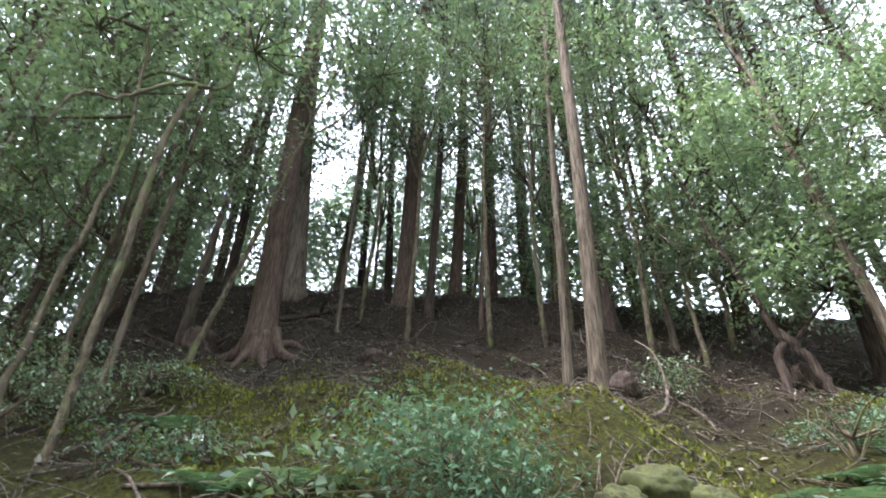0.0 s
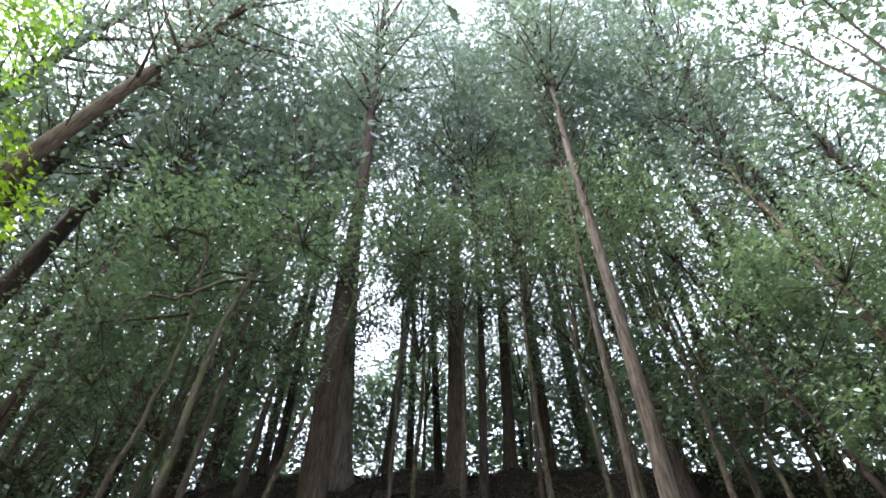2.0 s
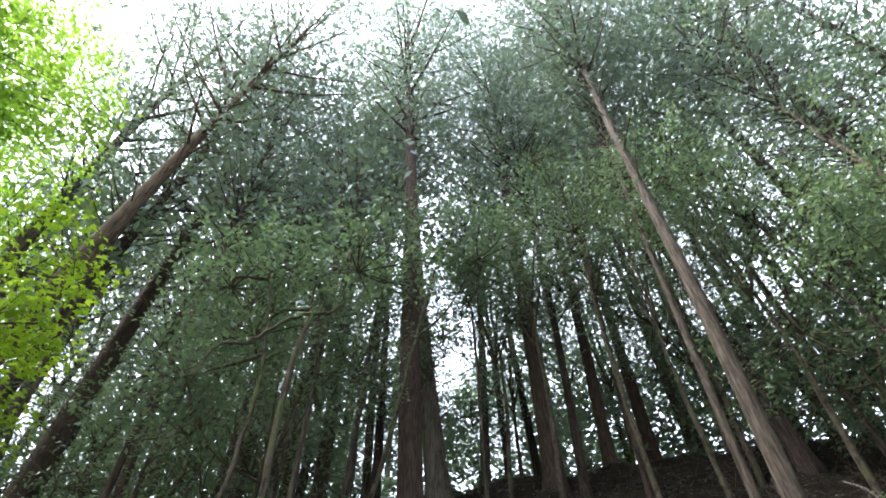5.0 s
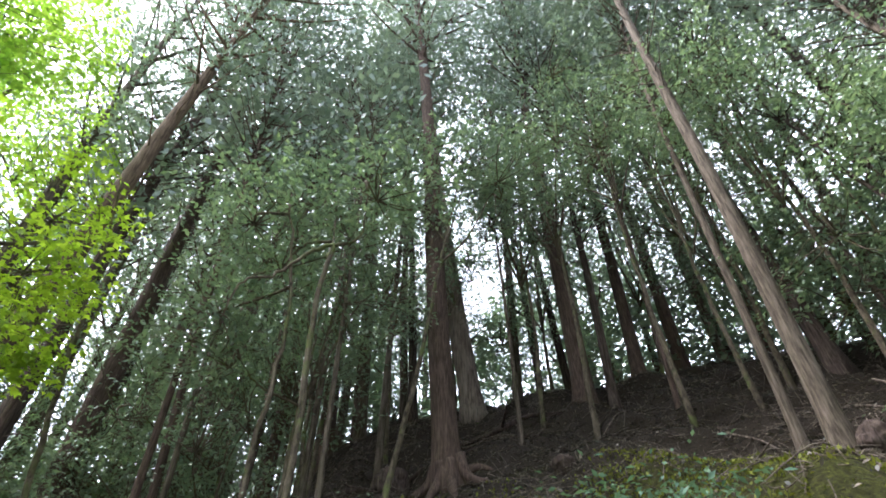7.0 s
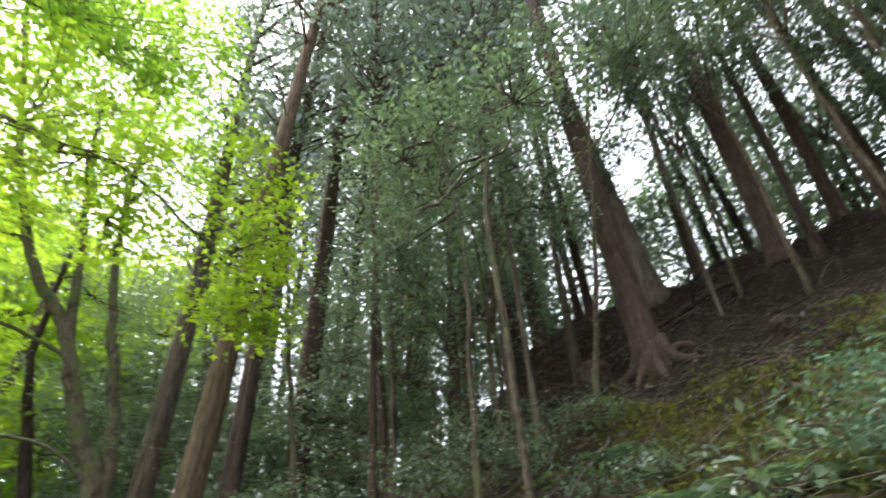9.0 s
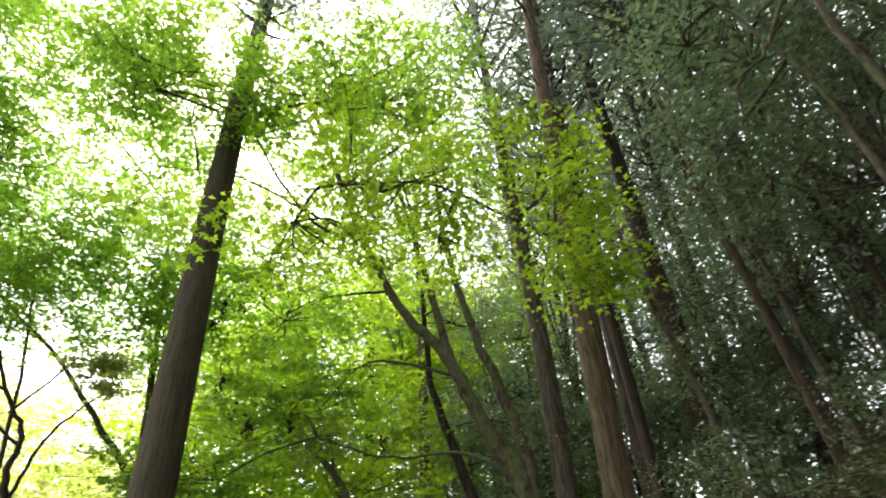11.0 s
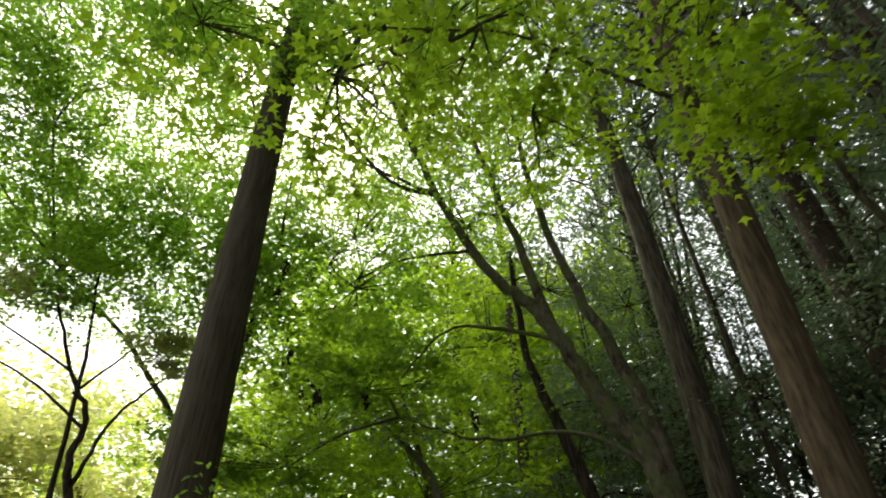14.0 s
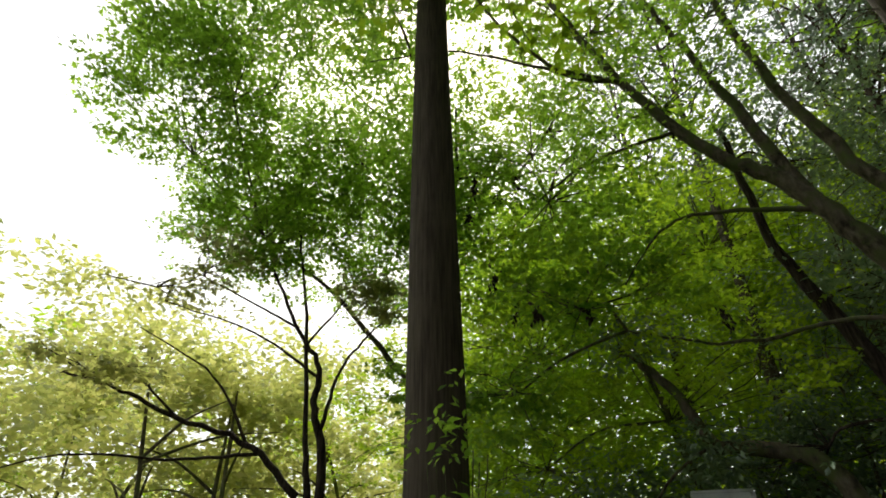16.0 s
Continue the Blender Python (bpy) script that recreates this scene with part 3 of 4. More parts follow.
understorey(-5.2, 7.6, 9.2, 1.8, 3200, 1)
understorey(-6.2, 9.2, 11.0, 2.3, 4200, 2)
understorey(-8.9, 9.4, 9.6, 2.4, 4600, 3)
understorey(-1.7, 14.0, 14.5, 2.4, 7000, 4)
understorey(1.2, 14.0, 14.8, 2.5, 7000, 5)
understorey(3.2, 12.4, 14.0, 2.4, 7000, 6)
understorey(5.2, 9.4, 10.5, 2.3, 6000, 7)
understorey(7.2, 8.0, 9.6, 2.2, 7000, 8)
understorey(9.4, 9.8, 11.5, 2.5, 7000, 9)
understorey(5.8, 12.3, 13.0, 2.4, 7000, 10)
understorey(-4.6, 14.2, 14.0, 2.4, 7000, 11)
understorey(10.3, 6.6, 10.0, 2.4, 6000, 12)
understorey(8.8, 5.0, 16.5, 3.4, 12000, 70, low=0.55, dia=0.2)
understorey(-11.2, 10.8, 9.5, 2.5, 7000, 13)
understorey(-13.5, 7.5, 8.0, 2.4, 7000, 14)
understorey(-10.2, 8.8, 6.5, 1.9, 5000, 15)
understorey(-8.2, 17.0, 13.0, 2.6, 6000, 16)
understorey(-12.0, 15.5, 12.0, 2.8, 6000, 17)
understorey(0.0, 18.5, 15.0, 2.8, 6000, 18)
understorey(5.0, 18.0, 15.0, 2.8, 6000, 19)
understorey(9.5, 14.5, 13.0, 2.8, 6000, 20)
understorey(12.5, 9.0, 11.0, 2.8, 6000, 21)
understorey(-4.0, 19.0, 15.0, 2.8, 6000, 22)

# knotted tree with a crooked bare limb
zk = gz(-3.3, 5.13)
leafy("evergreen_tree", "thin evergreen tree with a knotted top and a crooked bare limb", [
    ([(-3.3, 5.13, zk - 0.3), (-3.36, 5.1, 4.4), (-3.4, 5.07, 6.2), (-3.3, 5.1, 7.25)], 0.05, 0.035),
    ([(-3.3, 5.1, 7.25), (-3.56, 4.87, 6.95), (-3.87, 4.6, 6.4), (-4.11, 4.36, 6.2), (-4.2, 4.3, 5.6)], 0.035, 0.012),
    ([(-3.3, 5.1, 7.2), (-3.0, 5.3, 7.5), (-2.9, 5.2, 8.4)], 0.03, 0.012),
    ([(-3.4, 5.1, 7.0), (-3.7, 5.6, 8.0), (-4.0, 5.8, 9.2)], 0.03, 0.012)],
    [(-3.9, 5.9, 9.2, 1.5, 1.3, 0.8, 1100), (-2.9, 5.6, 8.8, 1.1, 1.1, 0.7, 600), (-4.9, 5.6, 7.8, 1.4, 1.2, 0.8, 900)],
    OVAL, LEAF_GREEN, BARK_BRANCH, 0.12, 31, "evergreen understorey", crown_label="glossy green leaves")
leafy("evergreen_tree", "thin leaning evergreen tree on the bank", [([(-4.0, 5.13, gz(-4, 5.13) - 0.3), (-3.98, 5.15, 4.2), (-3.94, 5.2, 6.2), (-4.3, 5.0, 8.6)], 0.048, 0.02)],
      [(-4.9, 4.8, 8.2, 1.3, 1.1, 0.7, 1100), (-5.6, 5.2, 6.8, 1.2, 1.0, 0.6, 1200)], OVAL, LEAF_GREEN, BARK_BRANCH, 0.12, 32, "evergreen understorey")
leafy("evergreen_tree", "slender leaning sapling crossing in front of a cedar", [
    ([(-3.7, 7.75, gz(-3.7, 7.75) - 0.3), (-3.45, 7.86, 5.0), (-3.0, 8.03, 7.6), (-2.66, 8.17, 9.9), (-2.3, 8.3, 12.0)], 0.065, 0.02),
    ([(-2.75, 8.13, 9.2), (-2.1, 8.2, 9.9), (-1.5, 8.2, 11.0), (-1.45, 8.2, 10.2)], 0.03, 0.01),
    ([(-2.66, 8.17, 9.9), (-3.1, 8.1, 10.6), (-3.7, 8.0, 10.9)], 0.022, 0.008)],
    [(-2.2, 8.3, 12.4, 1.3, 1.2, 0.6, 1700), (-1.3, 8.2, 11.6, 1.1, 1.0, 0.5, 1300), (-3.6, 8.0, 11.3, 1.0, 1.0, 0.5, 1200)], OVAL, LEAF_GREEN, BARK_BRANCH, 0.11, 33, "evergreen understorey")
leafy("evergreen_tree", "crooked dark twin-stemmed evergreen leaning over the slope", [
    ([(5.7, 8.22, gz(5.7, 8.22) - 0.3), (5.7, 8.2, 4.9), (5.77, 8.16, 5.45), (5.45, 8.39, 6.84), (5.01, 8.65, 9.4), (4.75, 8.75, 11.5)], 0.09, 0.03),
    ([(6.3, 7.85, gz(6.3, 7.85) - 0.3), (6.1, 8.0, 4.8), (5.77, 8.16, 5.45)], 0.08, 0.07)],
    [(4.6, 8.6, 11.6, 1.5, 1.4, 1.0, 2200), (5.8, 8.2, 9.6, 1.4, 1.3, 0.9, 2000), (6.4, 7.8, 7.2, 1.3, 1.1, 0.7, 1800), (6.6, 7.4, 6.2, 1.0, 0.9, 0.4, 1100)], OVAL, LEAF_GREEN, BARK_DARK, 0.12, 34, "evergreen understorey")

# ---- maples ----
zm = gz(-11.9, 4.1)
leafy("maple_tree", "three-stemmed maple with bright green leaves beside the path", [
    ([(-11.9, 4.2, zm - 0.3), (-11.92, 4.07, 3.8), (-12.08, 3.6, 4.82), (-12.22, 3.1, 6.07), (-12.35, 2.58, 7.13), (-12.47, 1.83, 8.04), (-12.54, 0.81, 10.4), (-12.5, -0.03, 13.0), (-12.4, -0.8, 15.5)], 0.23, 0.05),
    ([(-11.88, 4.3, zm - 0.3), (-11.88, 4.2, 3.8), (-11.9, 4.13, 4.75), (-12.03, 3.76, 6.3), (-12.18, 3.28, 8.3), (-12.26, 2.94, 10.9), (-12.3, 2.9, 14.0)], 0.19, 0.05),
    ([(-12.26, 2.95, 6.4), (-12.36, 2.5, 8.9), (-12.44, 2.0, 11.3), (-12.5, 1.65, 13.5)], 0.12, 0.04),
    ([(-12.25, 2.98, 6.3), (-12.45, 1.76, 6.7), (-12.5, 0.87, 6.6), (-12.5, 0.1, 5.7)], 0.05, 0.012),
    ([(-12.54, 0.9, 10.2), (-12.0, -0.6, 10.6), (-11.4, -2.2, 11.0), (-10.8, -3.8, 10.6)], 0.05, 0.012),
    ([(-11.95, 4.0, 3.9), (-12.7, 3.2, 4.75), (-13.37, 1.69, 4.86), (-13.54, 0.77, 5.14), (-13.6, 0.04, 5.42)], 0.05, 0.012),
    ([(-12.54, 0.9, 10.2), (-11.6, -0.2, 9.8), (-10.6, -1.2, 10.4), (-9.4, -1.8, 10.9)], 0.06, 0.014),
    ([(-12.5, 1.5, 8.6), (-12.7, -0.2, 8.4), (-12.8, -1.6, 7.4)], 0.04, 0.01)],
    [(-11.8, 0.8, 15.0, 3.0, 3.6, 2.6, 8845), (-9.0, -1.6, 11.4, 2.5, 2.7, 0.7, 3543), (-8.2, -3.6, 10.4, 2.0, 2.0, 0.6, 2121), (-8.0, 0.4, 10.4, 1.9, 2.0, 0.6, 2475), (-12.4, 4.6, 12.5, 1.9, 1.9, 1.8, 2993),
     (-13.0, -0.9, 8.4, 1.8, 2.0, 1.3, 3538), (-13.3, -0.8, 6.2, 1.5, 1.7, 0.8, 3265), (-13.6, -2.4, 4.6, 1.6, 1.4, 0.7, 2721), (-10.6, -3.4, 12.6, 2.2, 2.2, 1.2, 3538)]
     + [(-12.2, 2.6, 11.4, 1.6, 1.6, 0.9, 936), (-12.4, 0.6, 12.2, 1.6, 1.8, 0.9, 936), (-8.2, 1.6, 10.8, 1.5, 1.5, 0.5, 1500), (-12.9, 1.6, 9.8, 1.5, 1.8, 0.7, 1500)],
    STAR, LEAF_MAPLE, BARK_MAPLE, 0.105, 41, "maples beside the path", flat=0.3, per=24, crown_label="layered bright green star-shaped leaves", gap=-0.2)
leafy("maple_tree", "young maple with fresh yellow-green leaves arching out from the slope", [
    ([(-7.3, 5.3, gz(-7.3, 5.3) - 0.3), (-7.2, 5.0, 3.6), (-6.9, 4.4, 5.6), (-6.4, 3.8, 7.0), (-5.8, 3.2, 7.7)], 0.06, 0.012),
    ([(-6.9, 4.4, 5.6), (-6.75, 2.8, 6.2), (-6.3, 1.4, 6.4), (-6.0, 0.1, 6.0)], 0.035, 0.01)],
    [(-6.05, 2.95, 7.0, 0.6, 0.6, 0.5, 520), (-6.2, 3.0, 6.1, 0.85, 0.75, 0.4, 700), (-6.4, 3.1, 5.1, 0.95, 0.8, 0.35, 760),
     (-6.2, -0.4, 5.5, 1.15, 1.2, 0.25, 800), (-6.0, 1.0, 6.2, 1.1, 1.1, 0.25, 750), (-6.9, 0.2, 6.9, 1.2, 1.2, 0.28, 800), (-7.0, 1.5, 6.0, 0.9, 0.8, 0.25, 500)],
    STAR, LEAF_FRESH, BARK_MAPLE, 0.095, 42, "maples beside the path", flat=0.3, twigs=4, crown_label="fresh yellow-green star-shaped leaves")
leafy("maple_tree", "tall broad maple behind the big cedar trunk", [
    ([(-16.0, -4.1, gz(-16, -4.1) - 0.3), (-15.9, -4.1, 4.0), (-15.6, -4.3, 8.0), (-15.3, -4.8, 13.0)], 0.2, 0.04),
    ([(-15.9, -4.1, 5.0), (-14.6, -6.0, 7.5), (-13.4, -7.6, 9.0)], 0.09, 0.02), ([(-15.8, -4.1, 7.0), (-14.0, -3.0, 9.5), (-12.8, -2.6, 11.0)], 0.08, 0.02)],
    [(-13.6, -5.6, 12.0, 2.8, 2.6, 3.4, 19040), (-13.0, -7.2, 9.2, 1.9, 1.9, 1.8, 8568), (-14.4, -4.0, 8.6, 2.0, 2.0, 1.6, 7616), (-11.0, -6.4, 14.0, 2.4, 2.2, 1.4, 7616), (-9.6, -6.2, 10.6, 1.6, 1.5, 1.2, 2826), (-10.6, -8.0, 10.4, 1.7, 1.5, 1.7, 3867), (-9.4, -7.4, 13.2, 1.8, 1.6, 1.4, 2975), (-13.4, -9.2, 10.4, 1.6, 1.4, 1.6, 2677), (-15.6, -1.6, 11.5, 2.4, 2.4, 1.8, 5355)],
    STAR, LEAF_MAPLE, BARK_MAPLE, 0.105, 43, "maples beside the path", flat=0.32, per=24, crown_label="bright green star-shaped leaves against the sky", gap=-0.2)
leafy("maple_tree", "slender many-stemmed maple with thin dark branches", [
    ([(-13.9, -5.66, gz(-13.9, -5.66) - 0.3), (-13.9, -5.66, 3.4), (-13.77, -5.89, 4.66), (-13.77, -5.9, 5.6), (-13.45, -6.39, 6.5), (-13.04, -6.96, 7.9)], 0.112, 0.026),
    ([(-13.8, -5.8, 3.0), (-13.72, -5.97, 4.2), (-13.54, -6.26, 7.0), (-13.24, -6.69, 9.4)], 0.075, 0.018),
    ([(-13.7, -6.0, 3.2), (-13.21, -6.73, 4.0), (-12.36, -7.75, 4.4), (-11.64, -8.44, 4.75), (-10.94, -9.02, 4.9)], 0.075, 0.018),
    ([(-13.85, -5.75, 4.4), (-13.99, -5.51, 5.6), (-14.23, -5.05, 6.4), (-14.47, -4.52, 7.0)], 0.044, 0.013),
    ([(-13.5, -6.3, 6.4), (-12.9, -7.2, 6.9), (-12.0, -8.2, 7.4)], 0.031, 0.010),
    ([(-13.77, -5.9, 5.4), (-13.0, -7.0, 6.2), (-11.8, -8.2, 6.5)], 0.035, 0.010), ([(-13.6, -6.2, 6.0), (-14.2, -5.6, 7.4), (-14.6, -5.2, 8.6)], 0.030, 0.008),
    ([(-13.2, -6.8, 4.0), (-12.6, -7.4, 5.2), (-11.6, -8.4, 5.9)], 0.035, 0.009), ([(-13.3, -6.6, 3.9), (-12.4, -7.6, 3.7), (-11.2, -8.6, 3.6), (-10.4, -9.2, 3.2)], 0.037, 0.009),
    ([(-12.36, -7.75, 4.4), (-11.6, -8.6, 5.2), (-10.6, -9.6, 5.3)], 0.027, 0.008)],
    [(-12.2, -8.0, 7.5, 1.1, 1.0, 0.25, 420), (-11.6, -8.4, 6.9, 1.2, 1.0, 0.2, 420), (-11.2, -8.8, 5.0, 1.2, 1.0, 0.2, 840), (-14.4, -4.8, 7.0, 0.8, 0.8, 0.3, 840)],
    STAR, LEAF_AUTUMN, BARK_DARK, 0.12, 44, "maples beside the path", flat=0.2, twigs=3, crown_label="thin layers of yellow-green leaves")
leafy("maple_tree", "low spreading maple with dense bright leaves", [
    ([(-17.5, 1.2, gz(-17.5, 1.2) - 0.3), (-17.3, 1.0, 3.0), (-17.0, 0.4, 6.0), (-16.8, -0.4, 8.5)], 0.15, 0.03)],
    [(-13.8, -1.4, 11.6, 1.8, 2.2, 1.5, 1890), (-16.8, -0.4, 8.6, 2.6, 4.0, 2.6, 5503), (-16.2, 0.6, 5.2, 2.4, 3.4, 1.8, 5110), (-16.4, -2.6, 4.2, 2.2, 2.2, 1.4, 3439), (-17.6, -3.0, 7.8, 2.2, 2.6, 2.4, 3734), (-15.6, -2.3, 6.4, 1.8, 1.8, 1.6, 2358), (-18.0, -5.4, 5.6, 2.2, 2.2, 2.0, 2555), (-17.5, 3.2, 10.0, 2.4, 2.4, 2.4, 3439)],
    STAR, LEAF_FRESH, BARK_MAPLE, 0.11, 45, "maples beside the path", flat=0.32, per=24, crown_label="dense bright green leaves", gap=-0.3)
# dark leaning trunk and a pale bent one by the foot of the spur
leafy("evergreen_tree", "dark leaning trunk with ivy-like leaves at the foot of the spur", [
    ([(-13.4, 4.2, gz(-13.4, 4.2) - 0.3), (-13.6, 3.42, 4.1), (-13.7, 2.98, 5.66), (-13.75, 2.7, 7.0), (-13.76, 2.6, 9.5)], 0.17, 0.06)],
    [(-13.9, 3.6, 8.8, 1.4, 1.4, 0.8, 1600), (-14.4, 4.6, 6.4, 1.6, 1.5, 0.9, 2200), (-14.2, 2.2, 3.6, 1.4, 1.2, 0.6, 1800), (-13.6, 5.2, 4.2, 1.5, 1.3, 0.8, 2000)], OVAL, LEAF_GREEN, BARK_DARK, 0.13, 47, "evergreen understorey")
leafy("bent_tree", "pale bent mossy trunk arching above the path's edge", [
    ([(-13.9, 3.4, gz(-13.9, 3.4) - 0.3), (-14.17, 2.5, 2.9), (-14.33, 1.94, 3.45), (-14.51, 1.06, 3.65), (-14.56, 0.68, 4.5), (-14.6, 0.17, 5.2)], 0.18, 0.07)],
    [(-14.6, -0.2, 5.6, 0.9, 0.9, 0.5, 700), (-15.6, -0.6, 2.6, 1.2, 1.2, 0.6, 1200)], OVAL, LEAF_GREEN, BARK_MAPLE, 0.13, 48)


# ---- distant woods across the valley ----
def far_woods(name, label, a0, a1, r0, r1, z0, z1, n, mat, seed, size=0.5):
    rng = np.random.default_rng(seed)
    m = max(12, n // 130)
    a = np.radians(rng.uniform(a0, a1, m))
    r = rng.uniform(r0, r1, m)
    zc = z0 + (z1 - z0) * rng.random(m) * (0.93 + 0.07 * np.sin(a * 9 + seed))
    c = np.stack([-np.sin(a) * r - 4, np.cos(a) * r, zc], 1)
    k = rng.integers(0, m, n)
    p = c[k] + ball(rng, n, 0.4) * np.array([1.5, 1.5, 0.8])
    ob = scatter(name, DIAMOND, p, size * (0.6 + 0.8 * rng.random(n)), rng.normal(0, 1, (n, 3)) * np.array([1, 1, 0.35]), mat, rng, roll=0.6)
    return tagged(ob, label, "trees", kind="stuff")


# the whitish haze over these maples is in their leaf colour
far_woods("far_woods", "yellow-green maples across the valley, paled for haze", 106, 168, 18, 32, 1, 11.5, 60000, LEAF_AUTUMN, 61, 0.26)
far_woods("far_woods", "green woods on the far hillside", 60, 172, 36, 48, 0, 17, 40000, LEAF_FRESH, 62, 0.5)
far_woods("far_woods", "bright green maples beyond the spur", 60, 106, 17, 25, 3, 16.5, 80000, LEAF_FRESH, 63, 0.26)
far_woods("far_woods", "dark green woods beyond the maples", 60, 84, 21, 27, 8, 17.5, 20000, LEAF_GREEN, 69, 0.28)
far_woods("far_woods", "dark undergrowth below the spur", 34, 70, 17, 24, 0, 10, 34000, LEAF_GREEN, 66, 0.28)
far_woods("far_woods", "dark evergreen thicket beyond the bent trunk", 72, 97, 14, 18, 0, 4.6, 12000, LEAF_GREEN, 68, 0.24)
far_woods("far_woods", "dark woods behind the crest", -75, 52, 20, 29, 9, 23, 22000, LEAF_GREEN, 64, 0.3)
far_woods("far_woods", "green undergrowth along the crest", -50, 48, 16.5, 23, 9.0, 14.5, 50000, LEAF_GREEN, 67, 0.22)
far_woods("far_woods", "woods behind the path", 165, 290, 26, 38, 0, 16, 14000, LEAF_MAPLE, 65, 0.8)

# more evergreens at the dark foot of the spur and under the crest
understorey(-15.5, 6.0, 9.0, 2.6, 7000, 51)
understorey(-17.5, 9.5, 13.0, 3.0, 7000, 52)
understorey(-14.6, 4.6, 5.5, 1.8, 4500, 53, low=0.25)
understorey(-7.2, 8.2, 6.2, 1.4, 3000, 55, low=0.3)
understorey(-12.6, 9.2, 7.0, 1.9, 5500, 72, low=0.12)
understorey(-14.8, 10.6, 9.0, 2.3, 6000, 73, low=0.12)
understorey(-9.4, 9.4, 6.4, 1.6, 4500, 74, low=0.12)
understorey(-15.4, 7.4, 17.0, 3.0, 9000, 75, low=0.5, dia=0.22)
understorey(-17.8, 5.4, 14.0, 2.8, 8000, 76, low=0.3, dia=0.2)
understorey(-16.0, 3.6, 5.5, 2.0, 7000, 77, low=0.1)
understorey(-16.6, 1.9, 4.6, 1.8, 6000, 78, low=0.1)
understorey(-11.7, 8.5, 5.8, 1.5, 5000, 79, low=0.1)
understorey(-9.0, 12.2, 14.0, 2.6, 7000, 57)
understorey(-15.0, 12.0, 15.0, 3.0, 7000, 58)
understorey(2.4, 10.4, 14.5, 2.0, 5000, 59, low=0.6)
understorey(-1.6, 11.0, 15.0, 2.0, 3400, 60, low=0.62)
understorey(8.4, 6.4, 8.2, 1.9, 5000, 61, low=0.4)
understorey(-5.0, 10.6, 14.6, 2.4, 3600, 63, low=0.55)
# taller slim evergreens whose crowns close in front of the cedars' upper trunks
understorey(-0.5, 10.3, 16.0, 2.1, 3000, 81, low=0.6, dia=0.13)
understorey(1.2, 9.9, 17.0, 2.1, 3000, 82, low=0.62, dia=0.13)
understorey(4.2, 9.6, 15.6, 2.2, 3000, 83, low=0.55, dia=0.14)
understorey(-3.9, 10.9, 17.2, 2.2, 3000, 84, low=0.62, dia=0.14)
understorey(6.2, 10.2, 16.4, 2.3, 3000, 85, low=0.55, dia=0.14)
understorey(-6.9, 10.6, 15.6, 2.3, 3000, 86, low=0.55, dia=0.14)
understorey(3.2, 11.3, 18.5, 2.2, 3000, 87, low=0.62, dia=0.14)


for i, (x, y) in enumerate(((-17.0, 7.2), (-19.5, 3.4), (-21.5, 8.6), (-18.6, 12.2), (-24.0, 2.0), (-14.6, 8.8))):
    far_cedar(x, y, 0.34 + 0.03 * i, (0.01, 0.01), 80 + i)
# cedars added behind the path, nearly all out of view, to shade the slope
for i, (x, y) in enumerate(((0.6, -4.2), (2.6, -3.0), (5.6, -2.8), (8.6, -3.0), (3.2, -5.8), (7.0, -6.2), (11.5, -2.0), (0.6, -8.5), (5.6, -9.0), (10.0, -8.0), (13.0, 3.0), (14.0, -4.0))):
    cedar(x, y, (0, 0), 0.4, 21, 0.3, 4.0, 2800, BARK_RED, "tall cedar added behind the path to shade the slope", 160 + i, "cedars behind the path")

# ---- undergrowth ----
def shrub(x, y, r, h, leaves, seed, mat=LEAF_SHRUB, size=0.06, label="low pale green leafy shrub on the bank"):
    z = gz(x, y)
    rng = np.random.default_rng(700 + seed)
    stems = []
    for i in range(6):
        a = i * 1.05 + rng.random()
        stems.append(([(x + rng.normal(0, 0.04), y, z - 0.1), (x + math.cos(a) * r * 0.4, y + math.sin(a) * r * 0.4, z + h * 0.5), (x + math.cos(a) * r * 0.8, y + math.sin(a) * r * 0.8, z + h * 0.9)], 0.012, 0.004))
    return leafy("shrub", label, stems, [(x, y, z + h * 0.62, r, r, h * 0.5, leaves)], OVAL, mat, BARK_BRANCH, size, seed + 200, "undergrowth on the bank", "shrub", twigs=8, per=10, gap=-0.6)


shrub(0.25, 4.25, 0.75, 0.75, 2600, 1)
shrub(0.75, 4.0, 0.55, 0.6, 1500, 2)
shrub(-2.0, 5.3, 0.4, 0.3, 350, 4, LEAF_GREEN)
shrub(-2.5, 4.9, 0.4, 0.35, 500, 5, LEAF_SHRUB)
shrub(-4.2, 5.6, 0.8, 0.7, 1500, 6, LEAF_GREEN)
shrub(-5.4, 6.0, 0.9, 0.9, 1800, 8, LEAF_GREEN)
shrub(5.8, 5.6, 0.8, 0.7, 1400, 10, LEAF_GREEN)
shrub(4.4, 5.6, 0.6, 0.5, 1100, 19, LEAF_SHRUB)
shrub(3.3, 7.6, 0.5, 0.5, 700, 11, LEAF_GREEN)
shrub(-0.95, 4.2, 0.3, 0.3, 160, 13, LEAF_GREEN, 0.13, "broad-leaved green plant on the bank")
shrub(-3.4, 6.6, 0.5, 0.4, 700, 14, LEAF_GREEN)
shrub(-6.6, 5.0, 0.9, 1.2, 2000, 15, LEAF_GREEN)
shrub(-8.6, 5.6, 1.1, 1.6, 2400, 16, LEAF_GREEN)
shrub(-12.2, -1.8, 0.8, 2.6, 2200, 17, LEAF_GREEN, 0.11, "tall leafy shrub beside the big cedar")
shrub(-9.0, -1.72, 0.34, 2.9, 1100, 18, LEAF_MAPLE, 0.09, "bushy shoots against the big cedar trunk")


